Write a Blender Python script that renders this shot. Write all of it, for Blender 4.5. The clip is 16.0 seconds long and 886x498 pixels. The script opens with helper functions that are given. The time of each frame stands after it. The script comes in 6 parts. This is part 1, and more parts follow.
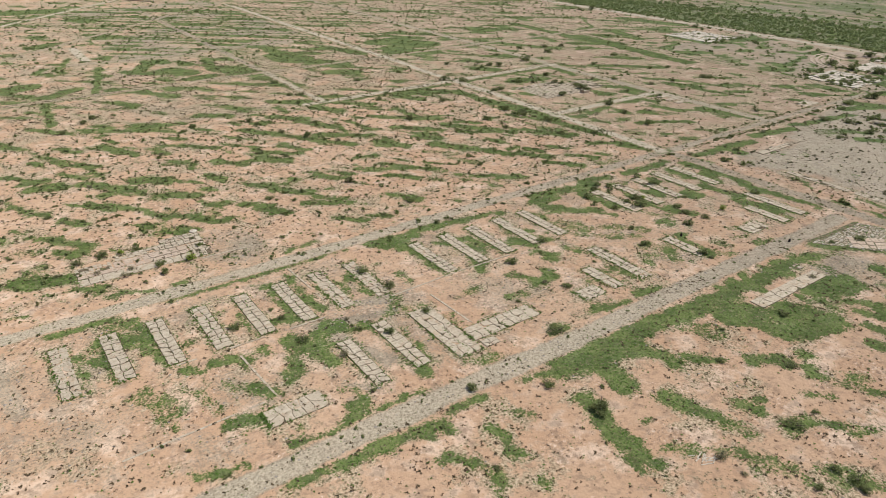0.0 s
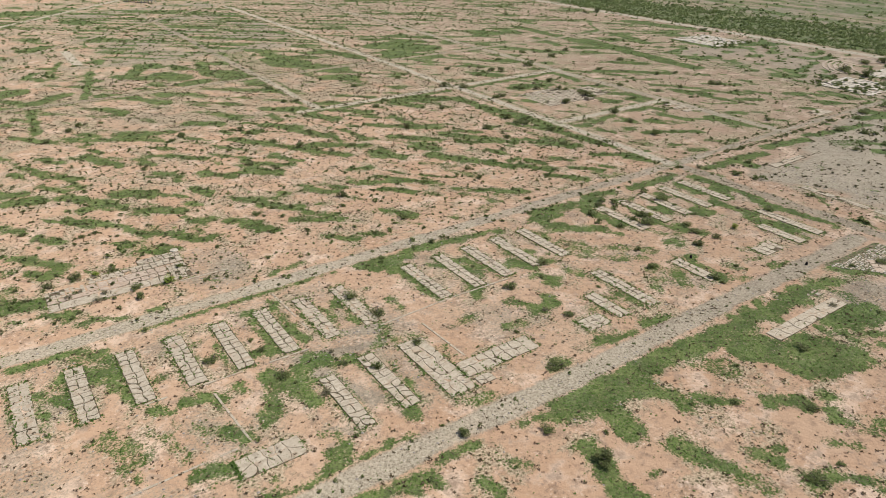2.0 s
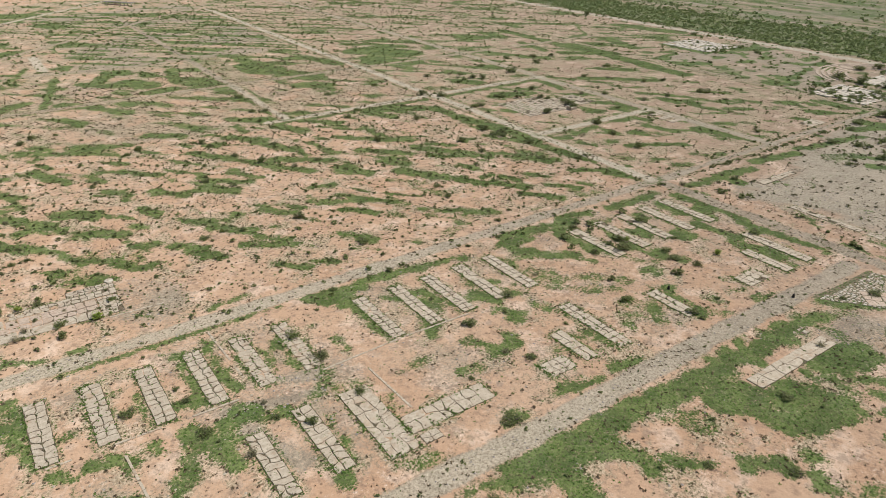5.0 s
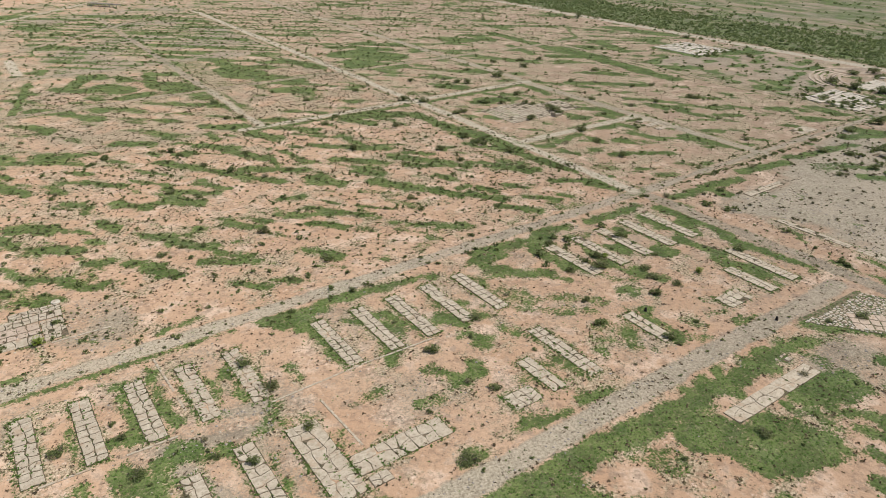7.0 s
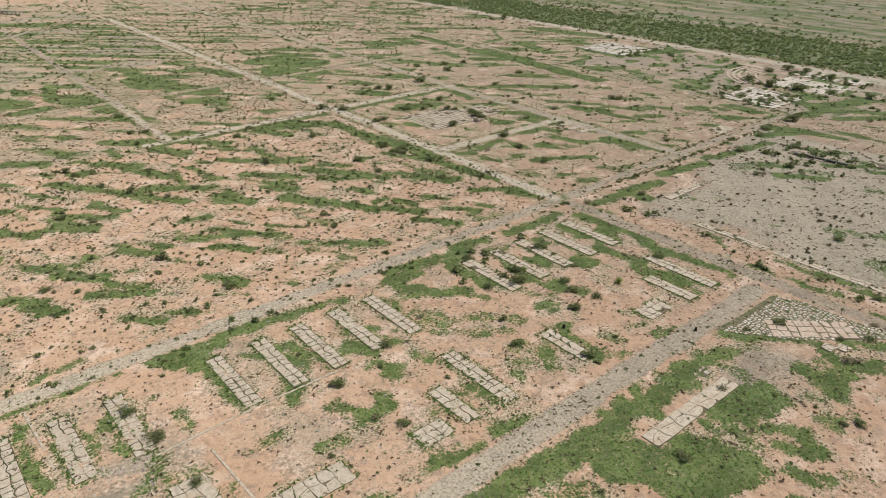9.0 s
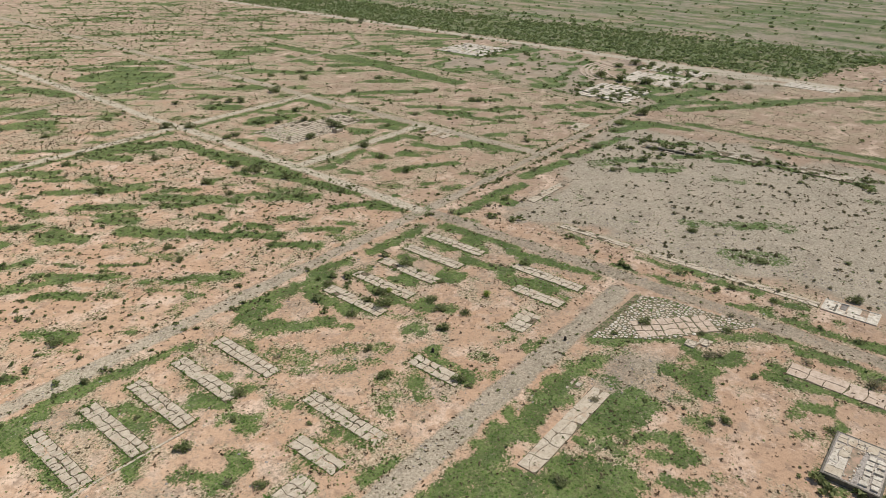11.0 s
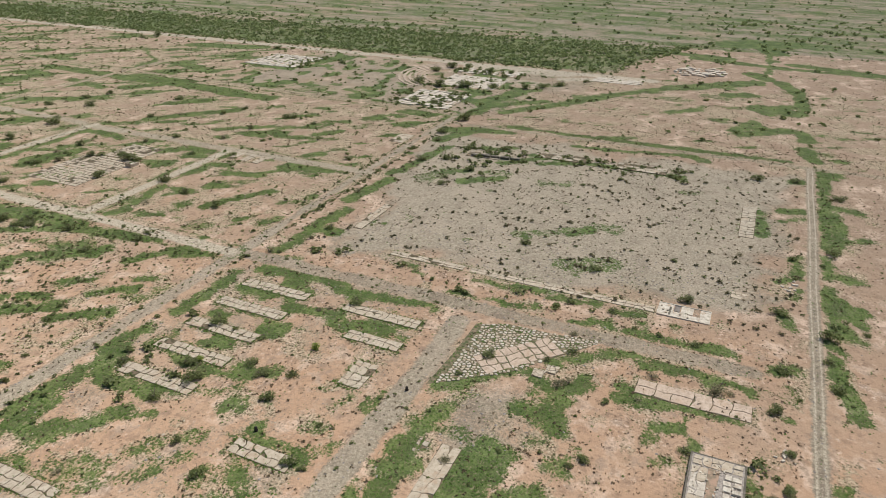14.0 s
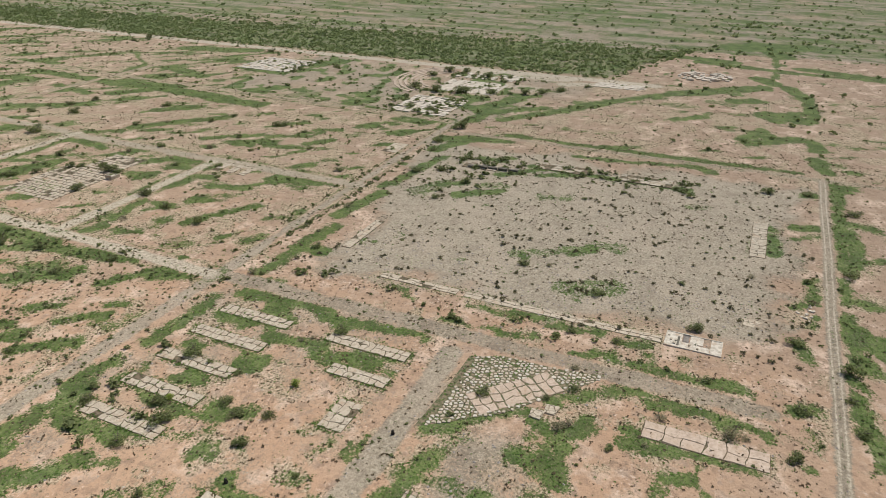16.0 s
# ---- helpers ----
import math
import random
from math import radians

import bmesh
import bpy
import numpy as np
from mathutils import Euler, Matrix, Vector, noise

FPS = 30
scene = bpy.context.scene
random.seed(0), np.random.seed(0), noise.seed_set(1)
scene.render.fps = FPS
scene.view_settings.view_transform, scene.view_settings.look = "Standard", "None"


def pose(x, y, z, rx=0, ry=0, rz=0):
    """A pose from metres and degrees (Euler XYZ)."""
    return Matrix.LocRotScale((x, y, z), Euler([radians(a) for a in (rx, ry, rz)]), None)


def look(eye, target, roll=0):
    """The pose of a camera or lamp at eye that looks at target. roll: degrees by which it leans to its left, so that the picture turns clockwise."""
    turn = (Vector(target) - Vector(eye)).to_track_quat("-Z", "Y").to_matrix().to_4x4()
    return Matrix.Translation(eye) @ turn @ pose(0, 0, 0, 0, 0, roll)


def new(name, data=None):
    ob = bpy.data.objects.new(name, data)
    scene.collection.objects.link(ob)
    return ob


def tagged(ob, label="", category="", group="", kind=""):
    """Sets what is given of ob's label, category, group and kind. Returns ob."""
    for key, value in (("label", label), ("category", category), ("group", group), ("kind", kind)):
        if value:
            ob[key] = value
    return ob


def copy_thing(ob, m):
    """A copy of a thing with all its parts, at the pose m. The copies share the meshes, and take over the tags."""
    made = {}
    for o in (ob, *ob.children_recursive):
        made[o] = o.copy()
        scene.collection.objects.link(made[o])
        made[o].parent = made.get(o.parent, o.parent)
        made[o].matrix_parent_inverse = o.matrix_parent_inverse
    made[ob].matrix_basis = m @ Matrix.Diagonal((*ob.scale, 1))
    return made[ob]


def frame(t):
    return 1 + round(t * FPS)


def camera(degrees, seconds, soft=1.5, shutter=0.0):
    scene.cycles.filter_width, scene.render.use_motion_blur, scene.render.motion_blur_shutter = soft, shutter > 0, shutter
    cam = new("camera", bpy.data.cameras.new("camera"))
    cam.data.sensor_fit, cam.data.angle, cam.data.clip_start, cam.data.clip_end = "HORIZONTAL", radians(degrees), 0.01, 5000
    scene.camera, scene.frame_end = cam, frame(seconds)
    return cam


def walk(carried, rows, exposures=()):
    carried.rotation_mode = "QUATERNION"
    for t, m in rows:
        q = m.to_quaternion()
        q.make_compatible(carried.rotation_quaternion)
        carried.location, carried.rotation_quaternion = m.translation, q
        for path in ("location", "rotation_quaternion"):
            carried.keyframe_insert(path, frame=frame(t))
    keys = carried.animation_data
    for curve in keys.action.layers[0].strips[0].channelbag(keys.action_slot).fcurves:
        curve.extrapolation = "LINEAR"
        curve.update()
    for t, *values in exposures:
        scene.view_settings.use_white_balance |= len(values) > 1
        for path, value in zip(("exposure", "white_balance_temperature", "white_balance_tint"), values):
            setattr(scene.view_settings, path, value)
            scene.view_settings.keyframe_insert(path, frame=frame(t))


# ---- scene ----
cam = camera(66.0, 16.0, soft=0.5)
METRES, EYE, TILT, LEAN, TURN = 120.0, 99.24, 0.0, 0.0, -35.0
ROWS = [
    (0.0, 0.0, 0.0, 0.0, 0.07, -27.07, -0.14),
    (0.5, 0.0036, 0.0289, 0.0002, 0.73, -27.08, -0.13),
    (1.0, 0.0094, 0.0615, 0.0007, 0.65, -27.08, -0.14),
    (1.5, 0.0161, 0.0896, 0.0013, 0.57, -27.07, -0.16),
    (2.0, 0.0245, 0.1215, 0.0017, 0.5, -27.07, -0.19),
    (2.5, 0.0343, 0.1491, 0.0024, 0.46, -27.06, -0.2),
    (3.0, 0.0497, 0.1782, 0.003, 0.44, -27.05, -0.21),
    (3.5, 0.0657, 0.2026, 0.0035, 0.41, -27.06, -0.21),
    (4.0, 0.085, 0.2298, 0.0041, 0.39, -27.07, -0.21),
    (6.5, 0.18, 0.3507, 0.0051, 0.29, -27.06, -0.24),
    (7.0, 0.2006, 0.3765, 0.0057, 0.28, -27.06, -0.25),
    (7.5, 0.2187, 0.3991, 0.0059, 0.28, -27.05, -0.25),
    (8.0, 0.2405, 0.4246, 0.0064, 0.23, -27.06, -0.25),
    (8.5, 0.2618, 0.4471, 0.0065, -1.72, -27.04, -0.23),
    (9.0, 0.2838, 0.4722, 0.0062, -4.93, -26.98, -0.24),
    (11.5, 0.3763, 0.595, 0.0068, -18.14, -26.81, -0.21),
    (12.0, 0.3948, 0.623, 0.0072, -20.41, -26.78, -0.19),
    (12.5, 0.4117, 0.6473, 0.0074, -22.61, -26.75, -0.18),
    (13.0, 0.4326, 0.6738, 0.0073, -25.42, -26.71, -0.14),
    (13.5, 0.4512, 0.6966, 0.0076, -28.27, -26.68, -0.12),
    (14.0, 0.4703, 0.7235, 0.008, -30.35, -26.67, -0.13),
    (14.5, 0.489, 0.7455, 0.0082, -30.34, -26.68, -0.13),
    (15.0, 0.5105, 0.7708, 0.0084, -30.32, -26.69, -0.11),
    (15.5, 0.529, 0.793, 0.0088, -30.31, -26.7, -0.11),
    (16.0, 0.5501, 0.8187, 0.0089, -30.28, -26.7, -0.09),
]
walk(cam, [(t, pose(0, 0, EYE, TILT, LEAN, TURN) @ pose(METRES * x, METRES * y, METRES * z, 90 + pitch, roll, yaw)) for t, x, y, z, yaw, pitch, roll in ROWS])

# ---- light: high sun, clear hazy sky ----
SUN_AZIMUTH, SUN_HEIGHT = 107.0, 60.0
world = bpy.data.worlds.new("world")
scene.world = world
world.use_nodes = True
sky = world.node_tree.nodes.new("ShaderNodeTexSky")
sky.sky_type, sky.sun_disc = "NISHITA", False
sky.sun_elevation, sky.sun_rotation = radians(SUN_HEIGHT), radians(SUN_AZIMUTH)
world.node_tree.links.new(sky.outputs[0], world.node_tree.nodes["Background"].inputs[0])
world.node_tree.nodes["Background"].inputs[1].default_value = 0.088
lamp = bpy.data.lights.new("sun", "SUN")
lamp.energy, lamp.angle, lamp.color = 3.95, radians(0.6), (0.985, 0.945, 0.875)
sun = new("sun", lamp)
sun.matrix_world = look((0, 0, 0), (-math.sin(radians(SUN_AZIMUTH)) * math.cos(radians(SUN_HEIGHT)),
                                    -math.cos(radians(SUN_AZIMUTH)) * math.cos(radians(SUN_HEIGHT)), -math.sin(radians(SUN_HEIGHT))))
sun.location = (0, 0, 300)
scene.view_settings.exposure = 0.0


# ---- noise on arrays ----
def lattice(ix, iy, seed):
    h = (ix.astype(np.int64) * 374761393 + iy.astype(np.int64) * 668265263 + seed * 974711) & 0x7FFFFFFF
    h = ((h ^ (h >> 13)) * 1274126177) & 0x7FFFFFFF
    return ((h ^ (h >> 16)) & 0xFFFF) / 65535.0


def value_noise(x, y, seed):
    ix, iy = np.floor(x), np.floor(y)
    fx, fy = x - ix, y - iy
    fx, fy = fx * fx * (3 - 2 * fx), fy * fy * (3 - 2 * fy)
    a, b = lattice(ix, iy, seed), lattice(ix + 1, iy, seed)
    c, d = lattice(ix, iy + 1, seed), lattice(ix + 1, iy + 1, seed)
    return (a + (b - a) * fx) * (1 - fy) + (c + (d - c) * fx) * fy


def fbm(x, y, seed, octaves=3):
    total, amp, norm = 0.0, 1.0, 0.0
    for o in range(octaves):
        total = total + amp * value_noise(x * 2 ** o + 17.3 * o, y * 2 ** o - 9.1 * o, seed + 31 * o)
        norm, amp = norm + amp, amp * 0.5
    return total / norm


def streaks(x, y, angle, along, across, seed):
    """Noise drawn out along an angle, lengths in metres."""
    a = radians(angle)
    u, v = x * math.cos(a) + y * math.sin(a), -x * math.sin(a) + y * math.cos(a)
    v = v + 5.0 * (fbm(x / 22, y / 22, seed + 5, 2) - 0.5)
    return fbm(u / along, v / across, seed, 3)


def ramp(v, lo, hi):
    return np.clip((v - lo) / (hi - lo), 0, 1)


def box_mask(x, y, x0, x1, y0, y1, soft=4.0):
    d = np.minimum(np.minimum(x - x0, x1 - x), np.minimum(y - y0, y1 - y))
    return np.clip(0.5 + d / soft, 0, 1)


def segment_distance(x, y, x0, y0, x1, y1):
    dx, dy = x1 - x0, y1 - y0
    t = np.clip(((x - x0) * dx + (y - y0) * dy) / (dx * dx + dy * dy + 1e-9), 0, 1)
    return np.hypot(x - x0 - t * dx, y - y0 - t * dy)


# ---- plan: roads (from x, y to x, y, half width, gravel cover) ----
ROADS = {
    "road_north": (-60, 180, 440, 182, 3.0, 0.9),
    "road_south": (-40, 98.5, 240, 99.5, 3.4, 1.0),
    "road_cross": (248.3, 27, 248, 176, 3.3, 0.82),
    "road_cross_north": (247, 184, 250, 760, 2.8, 0.9),
    "road_far_row": (150, 343.5, 331, 342.5, 2.8, 0.85),
    "road_west_lane": (160, 347, 161, 760, 2.3, 0.8),
    "road_short": (252, 253, 326, 253, 2.6, 0.8),
    "road_field_edge": (414, -60, 412, 176, 2.4, 0.6),
    "track": (-80, 14.15, 412, 10.8, 1.7, 1.0),
    "road_belt": (552, 100, 556, 900, 5.0, 1.0),
}
ROADS.update({
    "road_east_lane": (329, 180, 329, 346, 3.2, 0.8),
    "road_east_lane_north": (331, 350, 340, 900, 3.0, 0.8),
    "road_far_edge": (428, 186, 440, 700, 2.6, 0.5),
    "road_upper_row": (-200, 430, 470, 430, 2.8, 0.6),
    "road_upper_lane": (60, 522, 158, 516, 2.6, 0.7),
    "road_upper_stub": (71.3, 530, 71.7, 585, 3.5, 0.8),
    "road_upper_diagonal": (0, 540, 330, 862, 3.0, 0.6),
    "road_outer_diagonal": (-60, 625, 200, 905, 3.0, 0.8),
    "road_worn_patch": (170, 442, 174, 522, 7.5, 0.35),
})


LIGHT_LANES = ("road_cross_north", "road_belt", "road_far_row", "road_short", "road_outer_diagonal", "road_upper_stub")
WEEDY_LANES = ("road_cross_north", "road_far_row", "road_short", "road_east_lane", "road_east_lane_north", "road_west_lane", "road_upper_row", "road_upper_lane", "road_upper_diagonal", "road_outer_diagonal", "road_far_edge")


def road_line(name, x, y):
    """Distance from a road's gently wandering middle line."""
    x0, y0, x1, y1, half, cover = ROADS[name]
    sway = 1.6 * (fbm(x / 60, y / 60, 71, 2) - 0.5)
    return segment_distance(x + sway, y + sway, x0, y0, x1, y1)


# ---- plan: low green growth (from x, y to x, y, half width) ----
GREEN_WASH = [
    (400, 176, 410, 146, 5.3), (418, 182, 444, 174, 4.9), (450, 176, 473, 148, 4.4), (442, 161, 472, 136, 3.8), (472, 136, 501, 117, 4.5), (504, 118, 539, 85, 4.4), (539, 85, 576, 39, 7.5),
    (602, 42, 589, 33, 6.8), (689, 34, 607, 32, 1.8), (643, 83, 630, 23, 5.8), (630, 23, 627, -29, 4.7), (714, 60, 731, 24, 16.9), (571, 20, 526, 12, 1.7), (457, 202, 478, 188, 6.5),
]
GREEN_TRACK_ENDS = [
    (684, 28, 735, 50, 9), (584, 26, 558, 15, 5), (558, 15, 518, 12, 4), (454, 11, 470, 14, 4),
    (424, 8, 440, 13, 4),
]
GREEN_EDGES = [
    (646, 16, 630, -40, 7), (650, 60, 658, 108, 7), (338, 140, 346, 128, 4), (364, 133, 369, 126, 3), (379, 124, 379, 96, 2.2),
    (380, 92, 379, 60, 2.2), (275, 322, 297, 316, 5), (326, 330, 327, 260, 2.2), (354, 28, 332, 27.5, 2), (330, 7.4, 412, 6.8, 2.0), (338, 4, 362, 3.5, 3),
    (284, 1, 294, 6, 3), (404, 3, 412, 0, 4), (240, 4, 262, 9, 2.4), (400, 110, 408, 60, 2.5), (418, 150, 419, 20, 2.0),
    (455, 40, 470, 20, 5), (500, 30, 520, 20, 5), (480, 80, 492, 66, 4),
]
GREEN_SLABSIDE = [(225, 54, 228, 45, 1.9), (226, 45, 228, 37, 1.6), (227, 36, 228, 28, 1.1), (233, 71, 245, 54, 1.6), (212, 94, 222, 83, 1.5), (223, 83, 227, 75, 1.3), (226, 75, 220, 71, 1.1)]
GREEN_JUNCTION = [
    (434, 175, 457, 172, 4.5), (459, 178, 485, 168, 6.4), (484, 173, 498, 160, 3.8), (401, 171, 417, 143, 4.8), (384, 172, 401, 164, 4.2), (443, 160, 476, 136, 3.9), (476, 136, 498, 124, 3.7),
    (481, 202, 481, 190, 3.9), (381, 147, 381, 139, 3.1), (369, 129, 377, 119, 2.9), (371, 117, 376, 106, 2.9), (351, 168, 370, 165, 2.9), (335, 170, 351, 168, 2.8), (343, 152, 349, 142, 2.7),
]
GREEN_ROWSIDE = [(170, 338, 240, 337, 2), (256, 337, 322, 338, 2)]
GREEN_SOUTH_A = [
    (89, 93, 101, 93, 1.4), (101, 93, 118, 90, 5.7), (108, 89, 106, 78, 2.9), (120, 92, 141, 91, 3.7), (141, 91, 161, 89, 3.9), (162, 90, 193, 89, 2.9),
    (169, 93, 172, 87, 2.9), (151, 84, 160, 67, 4.2), (152, 80, 160, 70, 3.5), (166, 73, 170, 67, 6.8), (185, 78, 196, 74, 5.5), (159, 78, 157, 86, 3.1),
    (160, 67, 164, 65, 2.2), (188, 67, 190, 62, 2.8), (178, 59, 179, 55, 1.6), (119, 90, 123, 78, 2.7), (127, 77, 133, 71, 1.6), (140, 68, 145, 63, 1.9),
    (148, 58, 146, 56, 1.3),
]
GREEN_SOUTH_B = [
    (150, 47, 153, 43, 1.8), (122, 59, 124, 55, 1.9), (127, 58, 127, 57, 1.2), (111, 71, 115, 58, 2.2), (95, 81, 95, 76, 1.7), (93, 74, 92, 69, 3.1),
    (91, 69, 92, 63, 2.2), (91, 63, 93, 59, 1.5), (73, 85, 74, 81, 1.6), (73, 82, 72, 77, 1.2), (125, 50, 126, 49, 2.0), (129, 48, 139, 38, 1.7),
    (133, 41, 138, 37, 1.3), (59, 83, 63, 79, 1.7), (69, 95, 76, 94, 1.4), (64, 90, 65, 90, 1.2), (126, 106, 135, 103, 1.8), (142, 104, 150, 102, 1.6),
    (108, 104, 112, 104, 1.6),
]
GREEN_SOUTH_C = [
    (121, 33, 122, 31, 1.4), (31, 94, 41, 94, 1.3), (41, 94, 51, 93, 1.8), (51, 94, 64, 92, 2.1), (17, 106, 25, 104, 1.4), (20, 105, 22, 104, 1.0),
]
GREEN_YARD_A = [
    (-5, 179, 4, 176, 1.1), (4, 176, 16, 175, 1.5), (19, 179, 25, 178, 1.9), (18, 188, 28, 185, 1.0), (31, 177, 50, 177, 1.3), (50, 177, 61, 176, 1.7),
    (65, 178, 84, 178, 2.2), (-3, 210, 10, 205, 4.0), (10, 197, 17, 195, 1.4), (6, 159, 10, 152, 1.4), (20, 164, 20, 155, 0.9), (56, 156, 55, 147, 1.6),
    (51, 149, 58, 148, 2.0), (50, 140, 54, 132, 2.6), (54, 131, 55, 125, 1.7), (57, 139, 63, 138, 2.6), (32, 141, 39, 137, 1.8), (35, 143, 38, 135, 1.3),
    (25, 142, 28, 140, 1.3),
]
GREEN_YARD_B = [
    (36, 127, 38, 124, 1.3), (42, 140, 44, 137, 1.5), (27, 118, 36, 116, 1.3), (31, 119, 32, 118, 0.9), (36, 104, 43, 103, 1.2), (43, 103, 51, 104, 1.5),
    (53, 104, 62, 103, 1.1), (63, 104, 71, 102, 1.0), (92, 178, 102, 166, 2.7),
]
GREEN_YARD_MIDDLE_A = [
    (92, 179, 104, 172, 3.5), (105, 174, 116, 174, 2.3), (116, 176, 130, 173, 1.6), (130, 173, 145, 171, 1.9), (103, 169, 102, 157, 1.1), (102, 157, 102, 146, 1.2),
    (165, 175, 181, 174, 2.8), (181, 174, 193, 172, 3.1), (162, 168, 163, 161, 2.4), (163, 161, 175, 153, 2.9), (183, 168, 181, 159, 2.1), (113, 163, 119, 158, 2.2),
    (122, 161, 123, 155, 1.8), (115, 148, 113, 141, 1.1), (134, 151, 137, 146, 2.3), (135, 141, 137, 136, 2.2), (119, 133, 124, 124, 1.5), (128, 132, 128, 125, 1.6),
    (78, 161, 78, 153, 0.9),
]
GREEN_YARD_MIDDLE_B = [
    (77, 151, 79, 148, 1.0), (63, 171, 63, 159, 1.0), (62, 157, 64, 148, 1.6), (61, 142, 65, 137, 1.6), (69, 136, 71, 133, 1.3), (87, 126, 89, 123, 0.9),
    (99, 114, 102, 114, 0.8), (110, 106, 111, 102, 1.0), (123, 106, 129, 104, 0.9), (53, 176, 65, 176, 1.5), (66, 178, 81, 177, 1.3), (69, 186, 81, 187, 0.9),
]
GREEN_HOLLOW_A = [
    (190, 93, 204, 89, 2.7), (185, 93, 188, 87, 2.2), (176, 96, 172, 87, 1.8), (163, 93, 163, 88, 2.2), (182, 78, 185, 72, 2.3), (190, 80, 187, 75, 2.1),
    (192, 75, 196, 73, 2.3), (200, 76, 197, 73, 1.1), (185, 74, 193, 70, 1.2), (160, 83, 170, 68, 1.8), (168, 81, 172, 73, 2.8), (177, 78, 175, 74, 1.1),
    (171, 72, 171, 67, 1.6), (187, 69, 189, 64, 1.4), (183, 64, 187, 57, 1.7), (188, 62, 188, 58, 1.3), (176, 61, 181, 54, 1.0), (200, 60, 201, 59, 1.4),
    (213, 72, 213, 66, 3.4),
]
GREEN_HOLLOW_B = [
    (218, 68, 228, 63, 1.9), (225, 73, 222, 69, 1.5), (209, 68, 209, 63, 1.7), (214, 65, 218, 64, 1.8), (211, 92, 222, 83, 0.9), (223, 83, 227, 76, 1.1),
    (225, 54, 231, 47, 1.7), (230, 53, 230, 52, 1.9), (226, 46, 229, 39, 1.6), (219, 44, 220, 41, 1.9), (225, 39, 230, 29, 0.8), (239, 65, 245, 55, 1.1),
    (241, 52, 243, 42, 1.9), (243, 42, 241, 34, 2.3), (241, 34, 241, 26, 2.0), (235, 70, 241, 62, 1.0), (254, 56, 253, 45, 1.5), (253, 45, 254, 32, 1.7),
    (253, 70, 255, 63, 1.6),
]
GREEN_HOLLOW_C = [
    (262, 76, 265, 67, 1.4), (195, 35, 196, 33, 0.8), (210, 25, 207, 23, 0.9), (197, 102, 206, 102, 1.2), (214, 100, 218, 99, 1.1), (198, 105, 201, 105, 1.0),
]
GREEN_YARD_EAST_A = [
    (161, 170, 170, 171, 2.2), (172, 174, 188, 168, 2.1), (162, 165, 169, 158, 2.4), (168, 157, 177, 147, 1.6), (182, 166, 181, 152, 2.2), (184, 173, 197, 173, 1.4),
    (183, 152, 186, 150, 2.5), (195, 157, 194, 150, 1.6), (192, 145, 196, 145, 1.7), (190, 176, 201, 173, 2.3), (211, 173, 226, 172, 2.5), (219, 171, 237, 172, 2.2),
    (242, 166, 245, 140, 3.5), (243, 143, 238, 131, 2.4), (240, 137, 244, 111, 2.5), (227, 134, 223, 122, 2.6), (229, 165, 229, 155, 2.3), (226, 146, 228, 132, 2.9),
    (227, 124, 228, 115, 2.1),
]
GREEN_YARD_EAST_B = [
    (226, 112, 226, 108, 1.3), (203, 156, 205, 148, 1.5), (199, 135, 201, 131, 1.7), (185, 133, 189, 133, 1.4), (163, 101, 169, 100, 1.2), (137, 148, 136, 142, 1.1),
    (143, 146, 145, 145, 1.4), (145, 137, 146, 134, 1.0), (135, 138, 136, 134, 1.2), (146, 120, 148, 116, 1.5), (148, 120, 150, 119, 1.2), (142, 121, 146, 115, 1.1),
]
GREEN_FIELD_WEST_A = [
    (124, 331, 137, 319, 4.0), (133, 316, 143, 298, 3.2), (104, 318, 117, 299, 3.0), (117, 299, 128, 281, 2.9), (130, 290, 150, 276, 3.5), (99, 289, 99, 277, 2.2),
    (96, 275, 104, 265, 3.9), (101, 280, 112, 271, 2.9), (126, 282, 137, 270, 2.3), (146, 299, 142, 282, 1.7), (154, 302, 156, 288, 1.9), (130, 251, 138, 250, 2.1),
    (136, 238, 150, 220, 1.9), (150, 261, 156, 252, 3.0), (168, 280, 183, 264, 3.6), (169, 263, 176, 253, 3.2), (150, 336, 159, 323, 3.9), (159, 344, 179, 323, 3.4),
    (199, 332, 206, 319, 4.4),
]
GREEN_FIELD_WEST_B = [
    (222, 331, 225, 322, 4.1), (136, 360, 154, 340, 4.4), (134, 347, 134, 334, 2.1), (94, 355, 106, 347, 4.2), (65, 406, 71, 390, 3.7), (84, 418, 95, 400, 3.9),
    (41, 357, 66, 343, 2.8), (62, 350, 70, 348, 4.0), (43, 330, 49, 316, 3.6), (48, 321, 53, 309, 2.8), (26, 337, 33, 327, 3.1), (68, 343, 78, 331, 2.3),
    (62, 307, 64, 304, 3.1), (73, 311, 84, 299, 2.9), (63, 293, 70, 284, 2.4), (79, 282, 87, 271, 2.4), (45, 277, 55, 270, 4.3), (22, 301, 29, 292, 2.6),
    (28, 285, 40, 270, 3.4),
]
GREEN_FIELD_WEST_C = [
    (31, 269, 41, 269, 3.1), (3, 310, 12, 297, 2.2), (8, 297, 16, 297, 3.4), (11, 290, 19, 288, 4.6), (15, 322, 17, 316, 2.4), (71, 267, 74, 258, 2.7),
    (49, 257, 61, 249, 3.3), (79, 250, 87, 241, 2.7), (86, 238, 97, 227, 2.7), (72, 230, 80, 223, 2.5), (75, 223, 83, 214, 2.8), (91, 218, 105, 210, 2.1),
    (97, 221, 105, 214, 1.6), (61, 236, 67, 235, 2.7), (26, 262, 29, 258, 2.1), (32, 253, 40, 246, 2.4), (41, 241, 46, 234, 2.5), (48, 234, 55, 230, 2.0),
    (2, 276, 6, 267, 1.9),
]
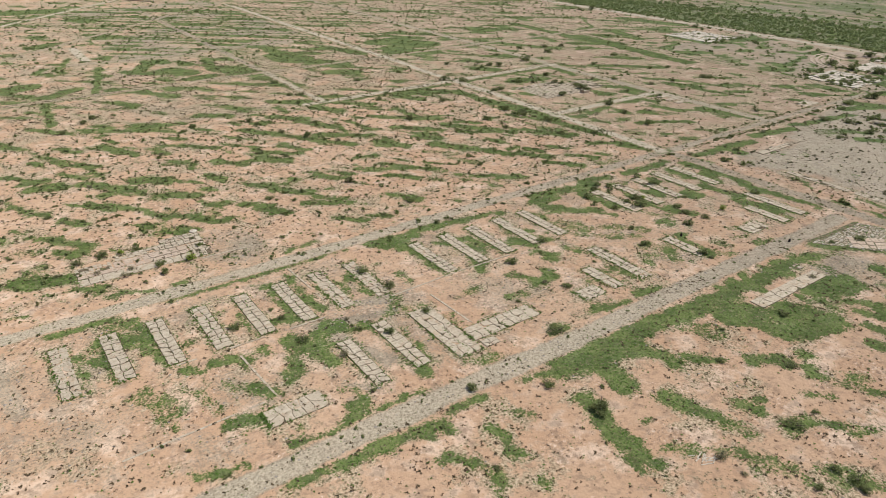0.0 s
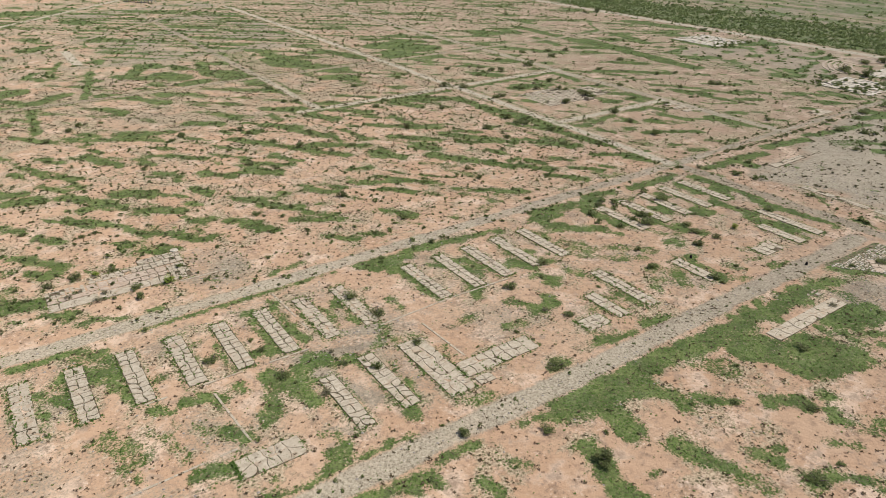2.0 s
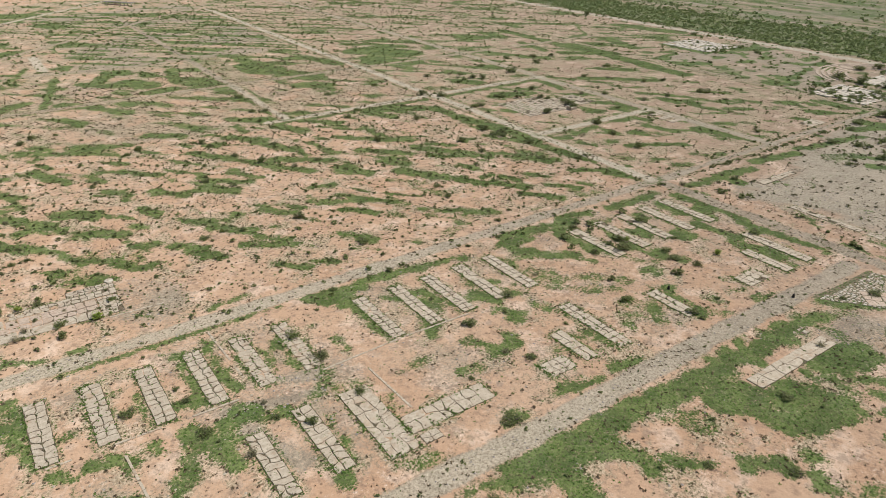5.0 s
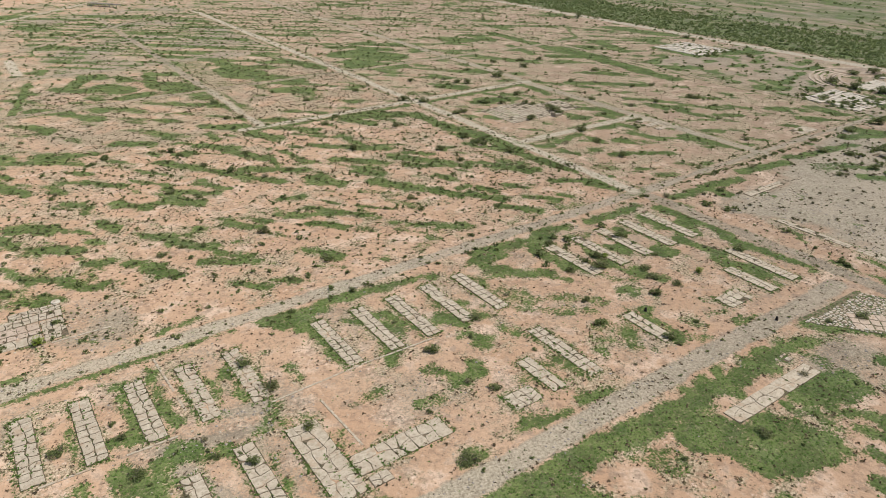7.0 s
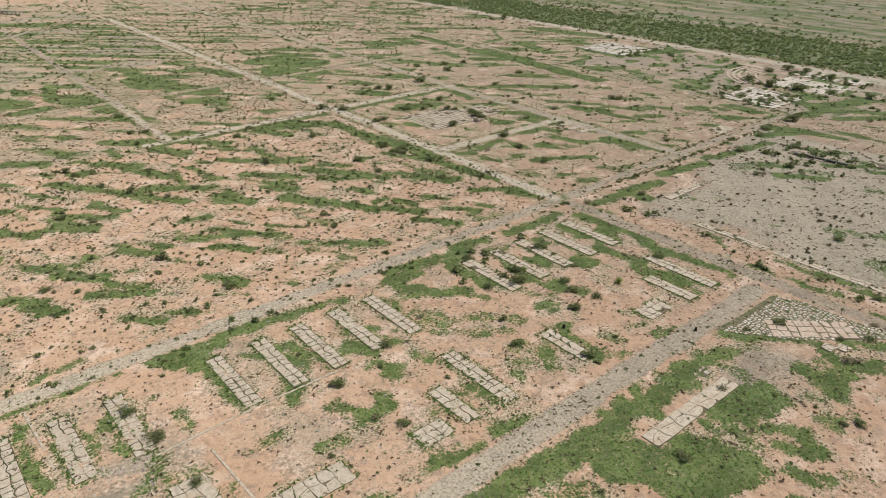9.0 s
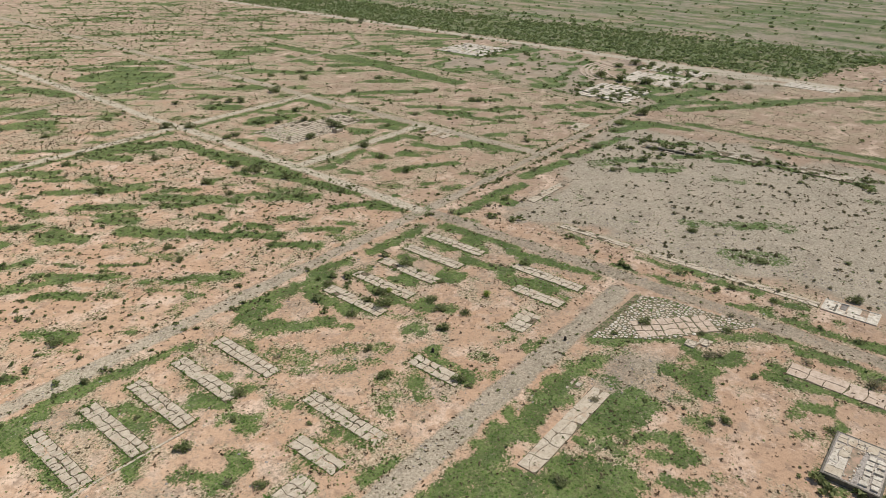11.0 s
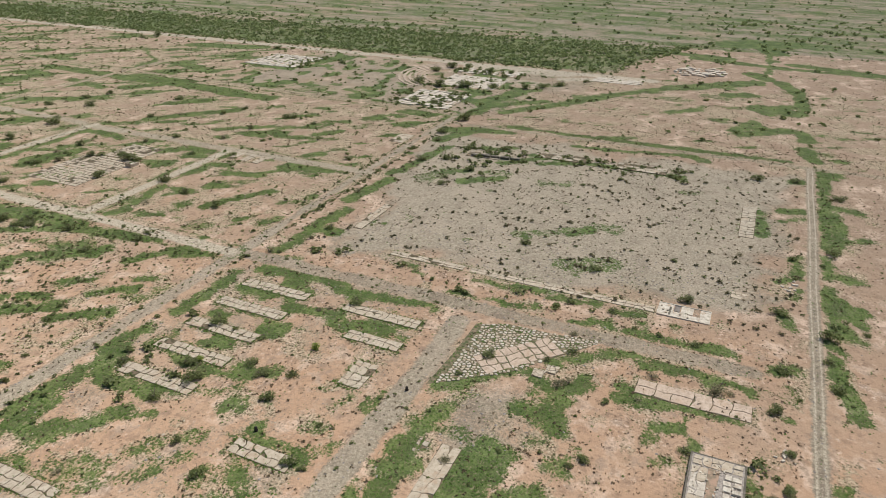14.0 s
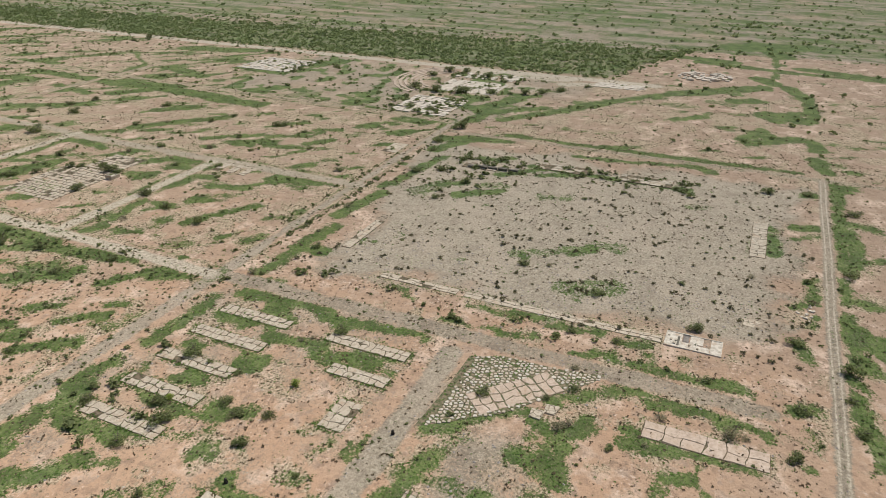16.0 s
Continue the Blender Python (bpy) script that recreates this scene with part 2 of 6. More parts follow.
GREEN_FIELD_WEST_D = [
    (6, 264, 12, 259, 2.2), (15, 252, 21, 244, 2.5), (4, 242, 13, 235, 2.5), (11, 234, 18, 227, 2.2), (0, 252, 3, 247, 1.2), (16, 223, 20, 225, 2.4),
    (107, 242, 115, 233, 2.4), (127, 236, 137, 231, 2.0), (131, 225, 139, 216, 2.4), (95, 200, 101, 193, 2.2), (106, 195, 111, 191, 1.9), (119, 209, 128, 199, 1.6),
]
GREEN_FIELD_EAST_A = [
    (216, 331, 228, 324, 5.1), (205, 336, 211, 331, 4.8), (234, 320, 235, 288, 4.4), (235, 300, 239, 266, 4.1), (239, 270, 240, 243, 3.6), (238, 250, 242, 216, 3.3),
    (246, 220, 246, 210, 1.7), (226, 267, 237, 246, 1.8), (212, 265, 219, 265, 2.2), (185, 309, 186, 294, 2.6), (168, 303, 185, 286, 2.9), (187, 287, 194, 279, 3.4),
    (191, 269, 206, 246, 4.0), (190, 257, 200, 248, 2.7), (206, 246, 210, 241, 2.2), (216, 236, 231, 222, 2.7), (200, 269, 205, 262, 2.2), (229, 208, 238, 202, 2.1),
    (240, 201, 244, 191, 1.5),
]
GREEN_FIELD_EAST_B = [
    (212, 244, 217, 241, 2.8), (169, 248, 179, 231, 4.0), (183, 228, 188, 217, 3.4), (192, 217, 198, 206, 2.7), (148, 261, 156, 255, 3.9), (170, 268, 172, 262, 2.6),
    (173, 264, 178, 261, 2.6), (209, 202, 216, 193, 2.2), (195, 200, 203, 190, 2.8), (193, 223, 196, 223, 2.1), (199, 219, 202, 212, 1.7), (162, 204, 167, 200, 2.0),
    (167, 198, 174, 194, 2.8), (136, 232, 143, 227, 2.2), (132, 224, 138, 218, 2.8),
]
GREEN_BLOCKS_A = [
    (323, 331, 320, 312, 3.2), (288, 321, 298, 316, 4.1), (279, 325, 284, 322, 4.0), (262, 295, 267, 289, 3.3), (267, 289, 272, 286, 2.7), (322, 297, 329, 287, 3.4),
    (314, 282, 329, 260, 3.9), (327, 237, 331, 208, 2.5), (326, 215, 329, 192, 4.8), (319, 215, 324, 197, 4.3), (284, 254, 290, 254, 2.8), (265, 244, 281, 247, 2.0),
    (296, 248, 304, 247, 2.9), (281, 239, 281, 233, 2.8), (303, 234, 307, 218, 2.9), (307, 256, 311, 239, 3.1), (272, 217, 287, 209, 2.5), (286, 211, 295, 203, 2.7),
    (252, 243, 258, 242, 3.4),
]
GREEN_BLOCKS_B = [
    (257, 233, 260, 226, 2.3), (243, 274, 246, 245, 3.3), (238, 257, 244, 221, 2.4), (243, 227, 244, 211, 1.9), (218, 240, 228, 222, 2.6), (241, 199, 247, 191, 2.3),
    (351, 325, 375, 306, 4.3), (370, 309, 384, 295, 4.4), (351, 280, 366, 259, 2.8), (355, 246, 358, 230, 3.1), (387, 260, 393, 251, 3.1), (366, 229, 373, 224, 4.1),
    (400, 221, 405, 217, 4.7), (397, 203, 404, 195, 3.7), (337, 215, 341, 212, 4.3), (351, 260, 352, 251, 3.0), (386, 239, 389, 228, 2.8), (419, 212, 420, 193, 2.9),
    (265, 170, 292, 168, 2.9),
]
GREEN_BLOCKS_C = [
    (301, 172, 327, 168, 3.2), (254, 171, 263, 169, 2.9), (333, 171, 356, 167, 2.2), (356, 167, 374, 164, 3.4), (273, 167, 274, 161, 2.2),
]
GREEN_NORTH_BLOCK = [
    (420, 491, 418, 415, 5.8), (418, 415, 422, 372, 8.6), (419, 378, 415, 322, 7.0), (412, 328, 413, 296, 6.2), (398, 441, 391, 404, 4.1), (399, 495, 403, 468, 5.2),
    (466, 414, 455, 375, 6.0), (397, 392, 411, 379, 6.1), (380, 339, 394, 323, 5.0), (437, 323, 452, 309, 5.9), (527, 457, 540, 401, 8.7), (487, 369, 484, 333, 5.4),
    (463, 251, 500, 260, 2.7), (517, 328, 532, 319, 9.0), (442, 533, 443, 498, 4.3), (493, 475, 466, 437, 1.4), (466, 437, 430, 428, 3.4),
]
GREEN_GREY_FIELD_A = [
    (263, 105, 262, 92, 1.4), (263, 93, 265, 84, 1.4), (263, 80, 264, 68, 1.7), (263, 62, 264, 56, 1.8), (253, 71, 255, 63, 1.7), (254, 57, 253, 49, 1.4),
    (253, 47, 255, 33, 1.8), (234, 70, 243, 56, 1.0), (244, 57, 243, 51, 1.3), (241, 52, 242, 39, 2.1), (253, 92, 256, 83, 1.3), (253, 108, 254, 93, 0.8),
    (349, 29, 334, 26, 1.6), (358, 21, 361, 13, 3.3), (391, 17, 393, 13, 2.9), (348, 21, 353, 15, 1.4), (317, 18, 304, 15, 1.6), (300, 21, 308, 15, 1.5),
    (297, 17, 291, 17, 1.0),
]
GREEN_GREY_FIELD_B = [
    (281, 20, 273, 18, 1.9), (251, 22, 254, 17, 1.6), (306, 87, 313, 81, 2.4),
]
GREEN_TRACK_SIDE_A = [
    (403, 5, 384, 6, 1.5), (369, 7, 358, 5, 2.2), (368, 4, 368, -4, 3.8), (339, 7, 331, 5, 1.7), (335, 5, 342, -5, 1.7), (322, 8, 308, 8, 1.6),
    (311, 8, 309, 1, 2.8), (301, 8, 284, 7, 2.1), (285, 5, 290, 0, 2.3), (279, 7, 275, 4, 3.3), (270, 10, 267, 7, 2.0), (265, 10, 262, 9, 0.9),
    (534, 53, 539, 41, 6.3), (510, 34, 506, 18, 8.1), (461, 45, 469, 38, 4.1), (481, 36, 468, 30, 2.3), (469, 38, 465, 25, 3.8), (416, 120, 419, 94, 2.6),
    (417, 93, 415, 56, 2.4),
]
GREEN_TRACK_SIDE_B = [
    (411, 65, 405, 53, 3.3),
]
GREEN_FAR_BLOCKS_A = [
    (75, 505, 60, 434, 2.9), (90, 475, 103, 496, 5.0), (106, 506, 114, 496, 6.3), (111, 470, 118, 456, 9.1), (141, 493, 135, 454, 4.3), (147, 456, 154, 431, 8.0),
    (116, 438, 127, 440, 7.3), (37, 507, 45, 521, 3.2), (51, 512, 63, 546, 2.1), (44, 445, 51, 449, 6.0), (15, 465, 28, 472, 9.2), (32, 439, 40, 440, 5.4),
    (32, 424, 29, 376, 2.8), (23, 410, 32, 398, 3.2), (45, 815, 88, 808, 17.2), (97, 737, 108, 718, 9.3), (38, 738, 57, 752, 8.2), (49, 605, 61, 611, 8.7),
    (187, 474, 193, 458, 13.9),
]
GREEN_FAR_BLOCKS_B = [
    (192, 508, 191, 483, 5.6), (202, 440, 210, 424, 10.4), (197, 406, 206, 400, 8.2), (231, 482, 242, 449, 6.2), (274, 480, 289, 479, 13.2), (285, 473, 299, 454, 13.4),
    (267, 444, 286, 426, 10.4), (70, 436, 82, 424, 6.2),
]
GREENS = GREEN_SOUTH_A + GREEN_SOUTH_B + GREEN_SOUTH_C + GREEN_YARD_A + GREEN_YARD_B + GREEN_YARD_MIDDLE_A + GREEN_YARD_MIDDLE_B + GREEN_HOLLOW_A + GREEN_HOLLOW_B + GREEN_HOLLOW_C + GREEN_YARD_EAST_A + GREEN_YARD_EAST_B + GREEN_FIELD_WEST_A + GREEN_FIELD_WEST_B + GREEN_FIELD_WEST_C + GREEN_FIELD_WEST_D + GREEN_FIELD_EAST_A + GREEN_FIELD_EAST_B + GREEN_BLOCKS_A + GREEN_BLOCKS_B + GREEN_BLOCKS_C + GREEN_NORTH_BLOCK + GREEN_GREY_FIELD_A + GREEN_GREY_FIELD_B + GREEN_TRACK_SIDE_A + GREEN_TRACK_SIDE_B + GREEN_FAR_BLOCKS_A + GREEN_FAR_BLOCKS_B + GREEN_WASH + GREEN_TRACK_ENDS + GREEN_EDGES + GREEN_ROWSIDE + GREEN_JUNCTION + GREEN_SLABSIDE
SPARSE_SOUTH = [
    (138, 89, 141, 80, 3.1), (146, 55, 148, 49, 1.0), (151, 51, 155, 48, 1.1), (138, 53, 141, 50, 1.0), (108, 72, 114, 72, 0.9), (115, 58, 116, 53, 1.7),
    (71, 77, 73, 75, 0.6), (79, 86, 81, 84, 1.3), (109, 50, 112, 43, 2.3), (111, 41, 113, 38, 0.6), (119, 37, 123, 30, 1.7), (82, 107, 89, 104, 1.3),
    (105, 78, 109, 72, 1.0), (98, 60, 107, 52, 0.7),
]
SPARSE_YARD = [
    (31, 131, 33, 128, 0.8), (14, 138, 19, 128, 2.1), (16, 128, 17, 123, 0.9), (54, 114, 55, 113, 0.8), (2, 217, 4, 217, 2.0), (23, 135, 26, 125, 1.1),
]
SPARSE_YARD_MIDDLE = [
    (77, 137, 87, 135, 1.7), (84, 142, 80, 139, 1.3), (109, 124, 115, 123, 1.2), (92, 152, 92, 146, 1.2), (157, 154, 161, 144, 1.8), (98, 132, 105, 132, 1.0),
]
SPARSE_HOLLOW = [
    (198, 93, 200, 83, 2.0), (178, 72, 181, 70, 0.6), (179, 67, 179, 65, 0.8), (185, 52, 187, 49, 0.7), (203, 68, 204, 65, 1.2), (205, 88, 213, 85, 1.5),
    (187, 113, 189, 109, 0.9), (230, 102, 234, 102, 0.7), (196, 111, 200, 110, 1.0), (208, 42, 210, 40, 0.7),
]
SPARSE_YARD_EAST = [
    (156, 149, 159, 144, 1.7), (156, 142, 164, 134, 1.3), (165, 135, 171, 129, 1.1), (157, 152, 161, 149, 1.2), (165, 124, 173, 119, 1.4), (163, 119, 168, 111, 0.9),
    (166, 142, 177, 132, 0.9), (158, 117, 158, 114, 0.8), (187, 141, 192, 134, 1.1), (182, 107, 186, 102, 1.3),
]
SPARSE_FIELD_WEST = [
    (40, 222, 45, 223, 2.6), (40, 230, 45, 228, 1.5), (-2, 276, 1, 273, 1.6), (-1, 232, 5, 230, 2.2),
]
SPARSE_FIELD_EAST = [
    (162, 239, 169, 231, 1.6), (213, 186, 220, 184, 2.3), (164, 228, 168, 217, 2.2), (151, 188, 159, 191, 1.7), (150, 226, 152, 217, 1.5), (196, 168, 203, 165, 1.3),
]
SPARSE_BLOCKS = [
    (267, 190, 273, 188, 2.5), (256, 209, 259, 205, 2.2), (385, 219, 390, 216, 3.3), (333, 156, 345, 151, 4.3), (291, 306, 297, 300, 3.1),
]
SPARSE_NORTH_BLOCK = [
    (439, 256, 454, 254, 3.5), (434, 296, 449, 282, 5.5), (469, 501, 501, 484, 4.7),
]
SPARSE_GREY_FIELD = [
    (302, 95, 310, 88, 2.2), (316, 80, 316, 74, 3.0), (284, 81, 289, 71, 5.0), (348, 110, 351, 102, 2.8), (350, 134, 353, 127, 3.1), (362, 57, 365, 51, 2.7),
    (298, 104, 303, 98, 1.9), (232, 77, 233, 71, 1.2),
]
SPARSE_TRACK_SIDE = [
    (511, 87, 510, 75, 5.0), (528, 64, 526, 55, 5.1), (414, 56, 419, 23, 1.5),
]
SPARSE = SPARSE_SOUTH + SPARSE_YARD + SPARSE_YARD_MIDDLE + SPARSE_HOLLOW + SPARSE_YARD_EAST + SPARSE_FIELD_WEST + SPARSE_FIELD_EAST + SPARSE_BLOCKS + SPARSE_NORTH_BLOCK + SPARSE_GREY_FIELD + SPARSE_TRACK_SIDE


# ---- plan: foundation slabs (x from, x to, y from, y to) ----
PITCH = 11.58
SLABS = [(1.4 + PITCH * i - 0.015 * i * i - 2.15, 1.4 + PITCH * i - 0.015 * i * i + 2.15, 146.0 - 0.1 * i, 168.6 - 0.08 * i) for i in range(8)]
SLABS += [(x - 2.05, x + 2.05, 145.1, 167.7) for x in (105.4, 117.1, 128.0, 139.5, 150.9)]
SLABS += [(x - 2.1, x + 2.1, 143.8, 166.2) for x in (187.0, 198.6, 209.8, 221.7, 233.0)]
SLABS += [(70.6, 75.0, 111.6, 134.0), (59.3, 63.3, 111.2, 131.4), (148.7, 153.0, 109.6, 132.6), (137.5, 141.6, 110.4, 123.8),
          (231.3, 235.4, 108.6, 131.8), (220.0, 224.0, 108.3, 124.2), (174.5, 178.8, 109.0, 123.8)]
OTHER_SLABS = [(126.4, 134.2, 110.2, 115.6), (203.2, 213.0, 109.2, 115.2), (34.1, 47.6, 111.3, 117.2), (81.6, 88.6, 108.8, 133.0), (88.75, 110.8, 112.6, 118.6),
               (228.9, 234.6, 25.8, 51.0), (266.4, 269.4, 54.5, 135.6), (11.8, 50.4, 198.2, 213.0), (198.0, 213.8, 25.8, 36.9), (328.6, 357.6, 29.8, 34.6)]


# weeds along one long side of some barrack slabs
for i, (x0, x1, y0, y1) in enumerate(SLABS):
    if i % 4 == 3:
        continue
    side = x0 - 1.1 if i % 3 else x1 + 1.1
    GREENS.append((side, y0 + 4 * (i % 2), side, y1 - 5 * ((i + 1) % 3), 0.7 + 0.3 * (i % 2)))


# ---- plan: worn gravel drifts (from x, y to x, y, half width, gravel, pale) ----
DRIFTS = [
    (59, 142, 80, 137, 2.8, 0.75, 0.2), (61, 133, 66, 118, 3.2, 0.7, 0.2), (55, 115, 62, 107, 1.8, 0.6, 0.2), (-11, 171, -9, 145, 3.2, 0.6, 0.3), (70, 147, 82, 143, 3.0, 0.75, 0.2),
    (89, 141, 109, 143, 0.8, 0.6, 0.4), (214, 96, 227, 97, 2.4, 0.7, 0.1), (547, 220, 548, 157, 10, 0.7, 0.9), (533, 153, 550, 117, 6, 0.7, 0.9), (515, 185, 513, 165, 8, 0.6, 0.9),
]


def zones(x, y):
    """Cover of the ground at arrays of places: green growth, gravel, pale dust, pebbly litter (0.5 is an edge)."""
    wx = x + 3.4 * (fbm(x / 5, y / 5, 3, 3) - 0.5)
    wy = y + 3.4 * (fbm(x / 5, y / 5, 4, 3) - 0.5)
    field = 0.72 * streaks(x, y, -52, 13, 4.6, 11) + 0.28 * fbm(x / 5.5, y / 5.5, 18, 3)
    rows = streaks(x, y, 86, 60, 7, 13)
    blotch = fbm(x / 30, y / 30, 15, 3)
    patch = fbm(x / 9, y / 9, 16, 3)

    # natural cover, block by block
    thin = np.full_like(x, 0.74)
    b_field = box_mask(x, y, -400, 244, 186, 341, 6)
    b_upper = box_mask(x, y, -900, 244, 341, 900, 10)
    b_inner = box_mask(x, y, 252, 328, 182, 341, 5)
    b_east = box_mask(x, y, 329, 430, 184, 345, 5)
    b_north = box_mask(x, y, 250, 548, 345, 900, 10)
    b_ruins = box_mask(x, y, 430, 548, 130, 345, 8)
    b_pink = box_mask(x, y, 415, 560, -400, 165, 8)
    belt_far = 686 - 0.06 * np.minimum(y, 900)
    b_belt = np.clip(0.5 + np.minimum(x - 560, belt_far - x) / 14, 0, 1) * np.clip((y - 126 + 0.3 * (x - 557)) / 12, 0, 1)
    b_beyond = np.clip(0.5 + (x - belt_far) / 14, 0, 1)
    b_grey = np.clip(0.5 + np.minimum(np.minimum(x - (267 - 0.03 * (y - 60)), 398 - x), np.minimum(y - 20, 156 + 0.22 * (x - 270) - y)) / 20
                     + 1.0 * (blotch - 0.5) + 0.7 * (patch - 0.5), 0, 1)
    yard = box_mask(x, y, -20, 250, 104, 176, 8)
    level = thin + 0.02 * (1 - b_field) - 0.04 * yard - 0.13 * box_mask(x, y, 178, 246, 134, 176, 5)
    level = level * (1 - b_field) + b_field * (0.625 + 0.09 * box_mask(x, y, -60, 90, 180, 216, 6) - 0.10 * (blotch - 0.5) - 0.02 * ramp(y, 220, 300))
    natural = np.where(b_field + b_inner + b_east > 0.5, field, patch)
    broad_field = 0.7 * streaks(x, y, -48, 26, 6.5, 12) + 0.3 * patch
    natural = np.where(b_upper + b_north > 0.5, broad_field, natural)
    furrows = streaks(x, y, -42, 60, 4.2, 17)
    ploughed = box_mask(x, y, 90, 325, 515, 800, 6)
    natural = np.where(ploughed > 0.5, 0.75 * furrows + 0.25 * patch, natural)
    natural = np.where(b_pink > 0.5, 0.7 * streaks(x, y, -66, 16, 5, 14) + 0.3 * patch, natural)
    level = level * (1 - b_upper) + b_upper * (0.56 - 0.14 * (blotch - 0.5))
    level = level - 0.085 * ploughed
    level = level * (1 - b_inner) + b_inner * 0.58
    level = level * (1 - b_east) + b_east * (0.59 - 0.1 * (blotch - 0.5))
    level = level * (1 - b_north) + b_north * 0.545
    level = level * (1 - b_ruins) + b_ruins * 0.54
    level = level * (1 - b_pink) + b_pink * 0.64
    natural = np.where(b_beyond > 0.5, 0.35 * patch + 0.65 * rows, natural)
    level = level * (1 - b_beyond) + b_beyond * 0.455
    green = 0.5 + (natural - level) * 5.0
    green = green - 0.16 * b_grey
    green = green * (1 - b_beyond) + b_beyond * (0.56 + 0.30 * (green - 0.5))
    green = np.maximum(green, b_belt * (0.54 + 0.4 * patch + 0.2 * (field - 0.5)))

    tatter = fbm(x / 2.6, y / 2.6, 20, 2)
    for strokes, full in ((GREENS, 1.2), (SPARSE, 0.76)):
        stroke = np.full_like(x, -9.0)
        for x0, y0, x1, y1, half in strokes:
            reach = half + 6
            near = (x > min(x0, x1) - reach) & (x < max(x0, x1) + reach) & (y > min(y0, y1) - reach) & (y < max(y0, y1) + reach)
            if near.any():
                stroke[near] = np.maximum(stroke[near], half + 0.25 + 0.35 * (half < 2.5) - segment_distance(wx[near], wy[near], x0, y0, x1, y1))
        edge = 0.45 + np.clip(stroke, -2.5, 4.0) / 3.2 + 0.9 * (tatter - 0.5) + 0.5 * (patch - 0.5)
        green = np.maximum(green, np.where(stroke > -2.5, np.minimum(edge, full - 0.25 * (1 - tatter)), 0))

    # weeds that crowd the feet of the slabs
    rough = fbm(x / 3.0, y / 3.0, 19, 3)
    for x0, x1, y0, y1 in SLABS + OTHER_SLABS:
        near = (x > x0 - 4) & (x < x1 + 4) & (y > y0 - 4) & (y < y1 + 4)
        if near.any():
            qx, qy = x[near], y[near]
            d = np.maximum(np.maximum(x0 - qx, qx - x1), np.maximum(y0 - qy, qy - y1))
            rim = np.clip(1.25 - np.abs(d - 0.4) / 1.5, 0, 1) * (0.10 + 0.72 * rough[near]) + 0.05 * (qx < x0)
            green[near] = np.maximum(green[near], np.where(d > -1.0, rim, 0))

    # gravel: roads, the grey field, the worn block round the slabs
    gravel = 0.62 + (b_grey - 0.45) * 0.8 + 0.5 * (patch - 0.5)
    gravel = np.maximum(gravel * b_grey, yard * (-0.02 + 0.72 * fbm(x / 11, y / 11, 21, 3)))
    gravel = np.maximum(gravel, b_upper * (0.6 + 0.4 * ploughed) * (0.04 + 0.9 * fbm(x / 40, y / 25, 22, 3)))
    gravel = np.maximum(gravel, b_ruins * (0.1 + 0.8 * fbm(x / 30, y / 30, 23, 3)))
    # from the belt outward this grey also puts distance haze into the ground's colour
    gravel = np.maximum(gravel, (b_belt + b_beyond).clip(0, 1) * (0.3 + 0.7 * fbm(x / 40, y / 30, 24, 3)))
    apron = np.clip(0.6 + (13 - np.hypot(x - 205, (y - 78) * 1.2)) / 12, 0, 1)
    gravel = np.maximum(gravel, apron * (0.3 + 0.6 * patch))
    worn = np.clip(0.6 + (11 - np.hypot(x - 57, (y - 200) * 0.7)) / 8, 0, 1)
    gravel = np.maximum(gravel, worn * (0.35 + 0.5 * patch))
    pale = 0.42 * b_grey
    for x0, y0, x1, y1, half, cover, light in DRIFTS:
        d = half - segment_distance(wx, wy, x0, y0, x1, y1)
        inside = np.clip(0.5 + d / 4.0 + 0.8 * (patch - 0.5), 0, 1)
        gravel = np.maximum(gravel, inside * cover)
        pale = np.maximum(pale, inside * light)
    for name, (x0, y0, x1, y1, half, cover) in ROADS.items():
        d = road_line(name, x, y)
        edge = half + (0.5 if name == "track" else 1.5) * (patch - 0.5) + 0.8 * (fbm(x / 2.3, y / 2.3, 33, 2) - 0.5)
        if name == "road_north":
            edge = edge - 1.1 * ramp(x, 250, 275)
        inside = np.clip(0.5 + (edge - d) / 1.6, 0, 1)
        gravel = np.maximum(gravel, inside * (cover * 0.75 + 0.35 * (patch - 0.3)))
        green = np.where(d < half + 1.5, green * (1 - inside) + inside * (0.12 + 0.5 * (patch - 0.5) + (1 - cover) * 0.6), green)
        if name == "track":
            rut = abs(d - 0.85)
            pale = np.maximum(pale, 0.95 * np.clip(1.3 - rut / 0.32, 0, 1) * inside)
            gravel = np.maximum(gravel, 0.95 * inside)
            green = np.maximum(green, 0.42 * np.clip(1.2 - d / 0.4, 0, 1) * (patch > 0.45))
        if name == "road_north":
            verge = np.clip(1 - abs(d - 3.0) / 1.3, 0, 1) * (x > 252)
            green = np.maximum(green, verge * (0.30 + 0.6 * fbm(x / 9, y / 9, 35, 2)))
        if name in ("road_north", "road_south"):
            pale = np.maximum(pale, 0.35 * inside)
        if name == "road_west_lane":
            pale = np.maximum(pale, 0.8 * inside * np.clip((470 - y) / 60, 0.25, 1))
        if name in ("road_north", "road_south"):
            pale = np.maximum(pale, 0.55 * inside * np.clip(1.7 - x / 180, 0.0, 1))
        if name in LIGHT_LANES:
            pale = np.maximum(pale, 0.9 * inside)
            gravel = np.maximum(gravel, 0.8 * inside)
        if name in ("road_east_lane", "road_east_lane_north"):
            pale = np.maximum(pale, 0.45 * inside)
        if name in WEEDY_LANES:
            verge = np.clip(1 - abs(d - half - 1.8) / 3.0, 0, 1)
            green = np.maximum(green, verge * (0.28 + 0.75 * fbm(x / 14, y / 14, 34, 2)))
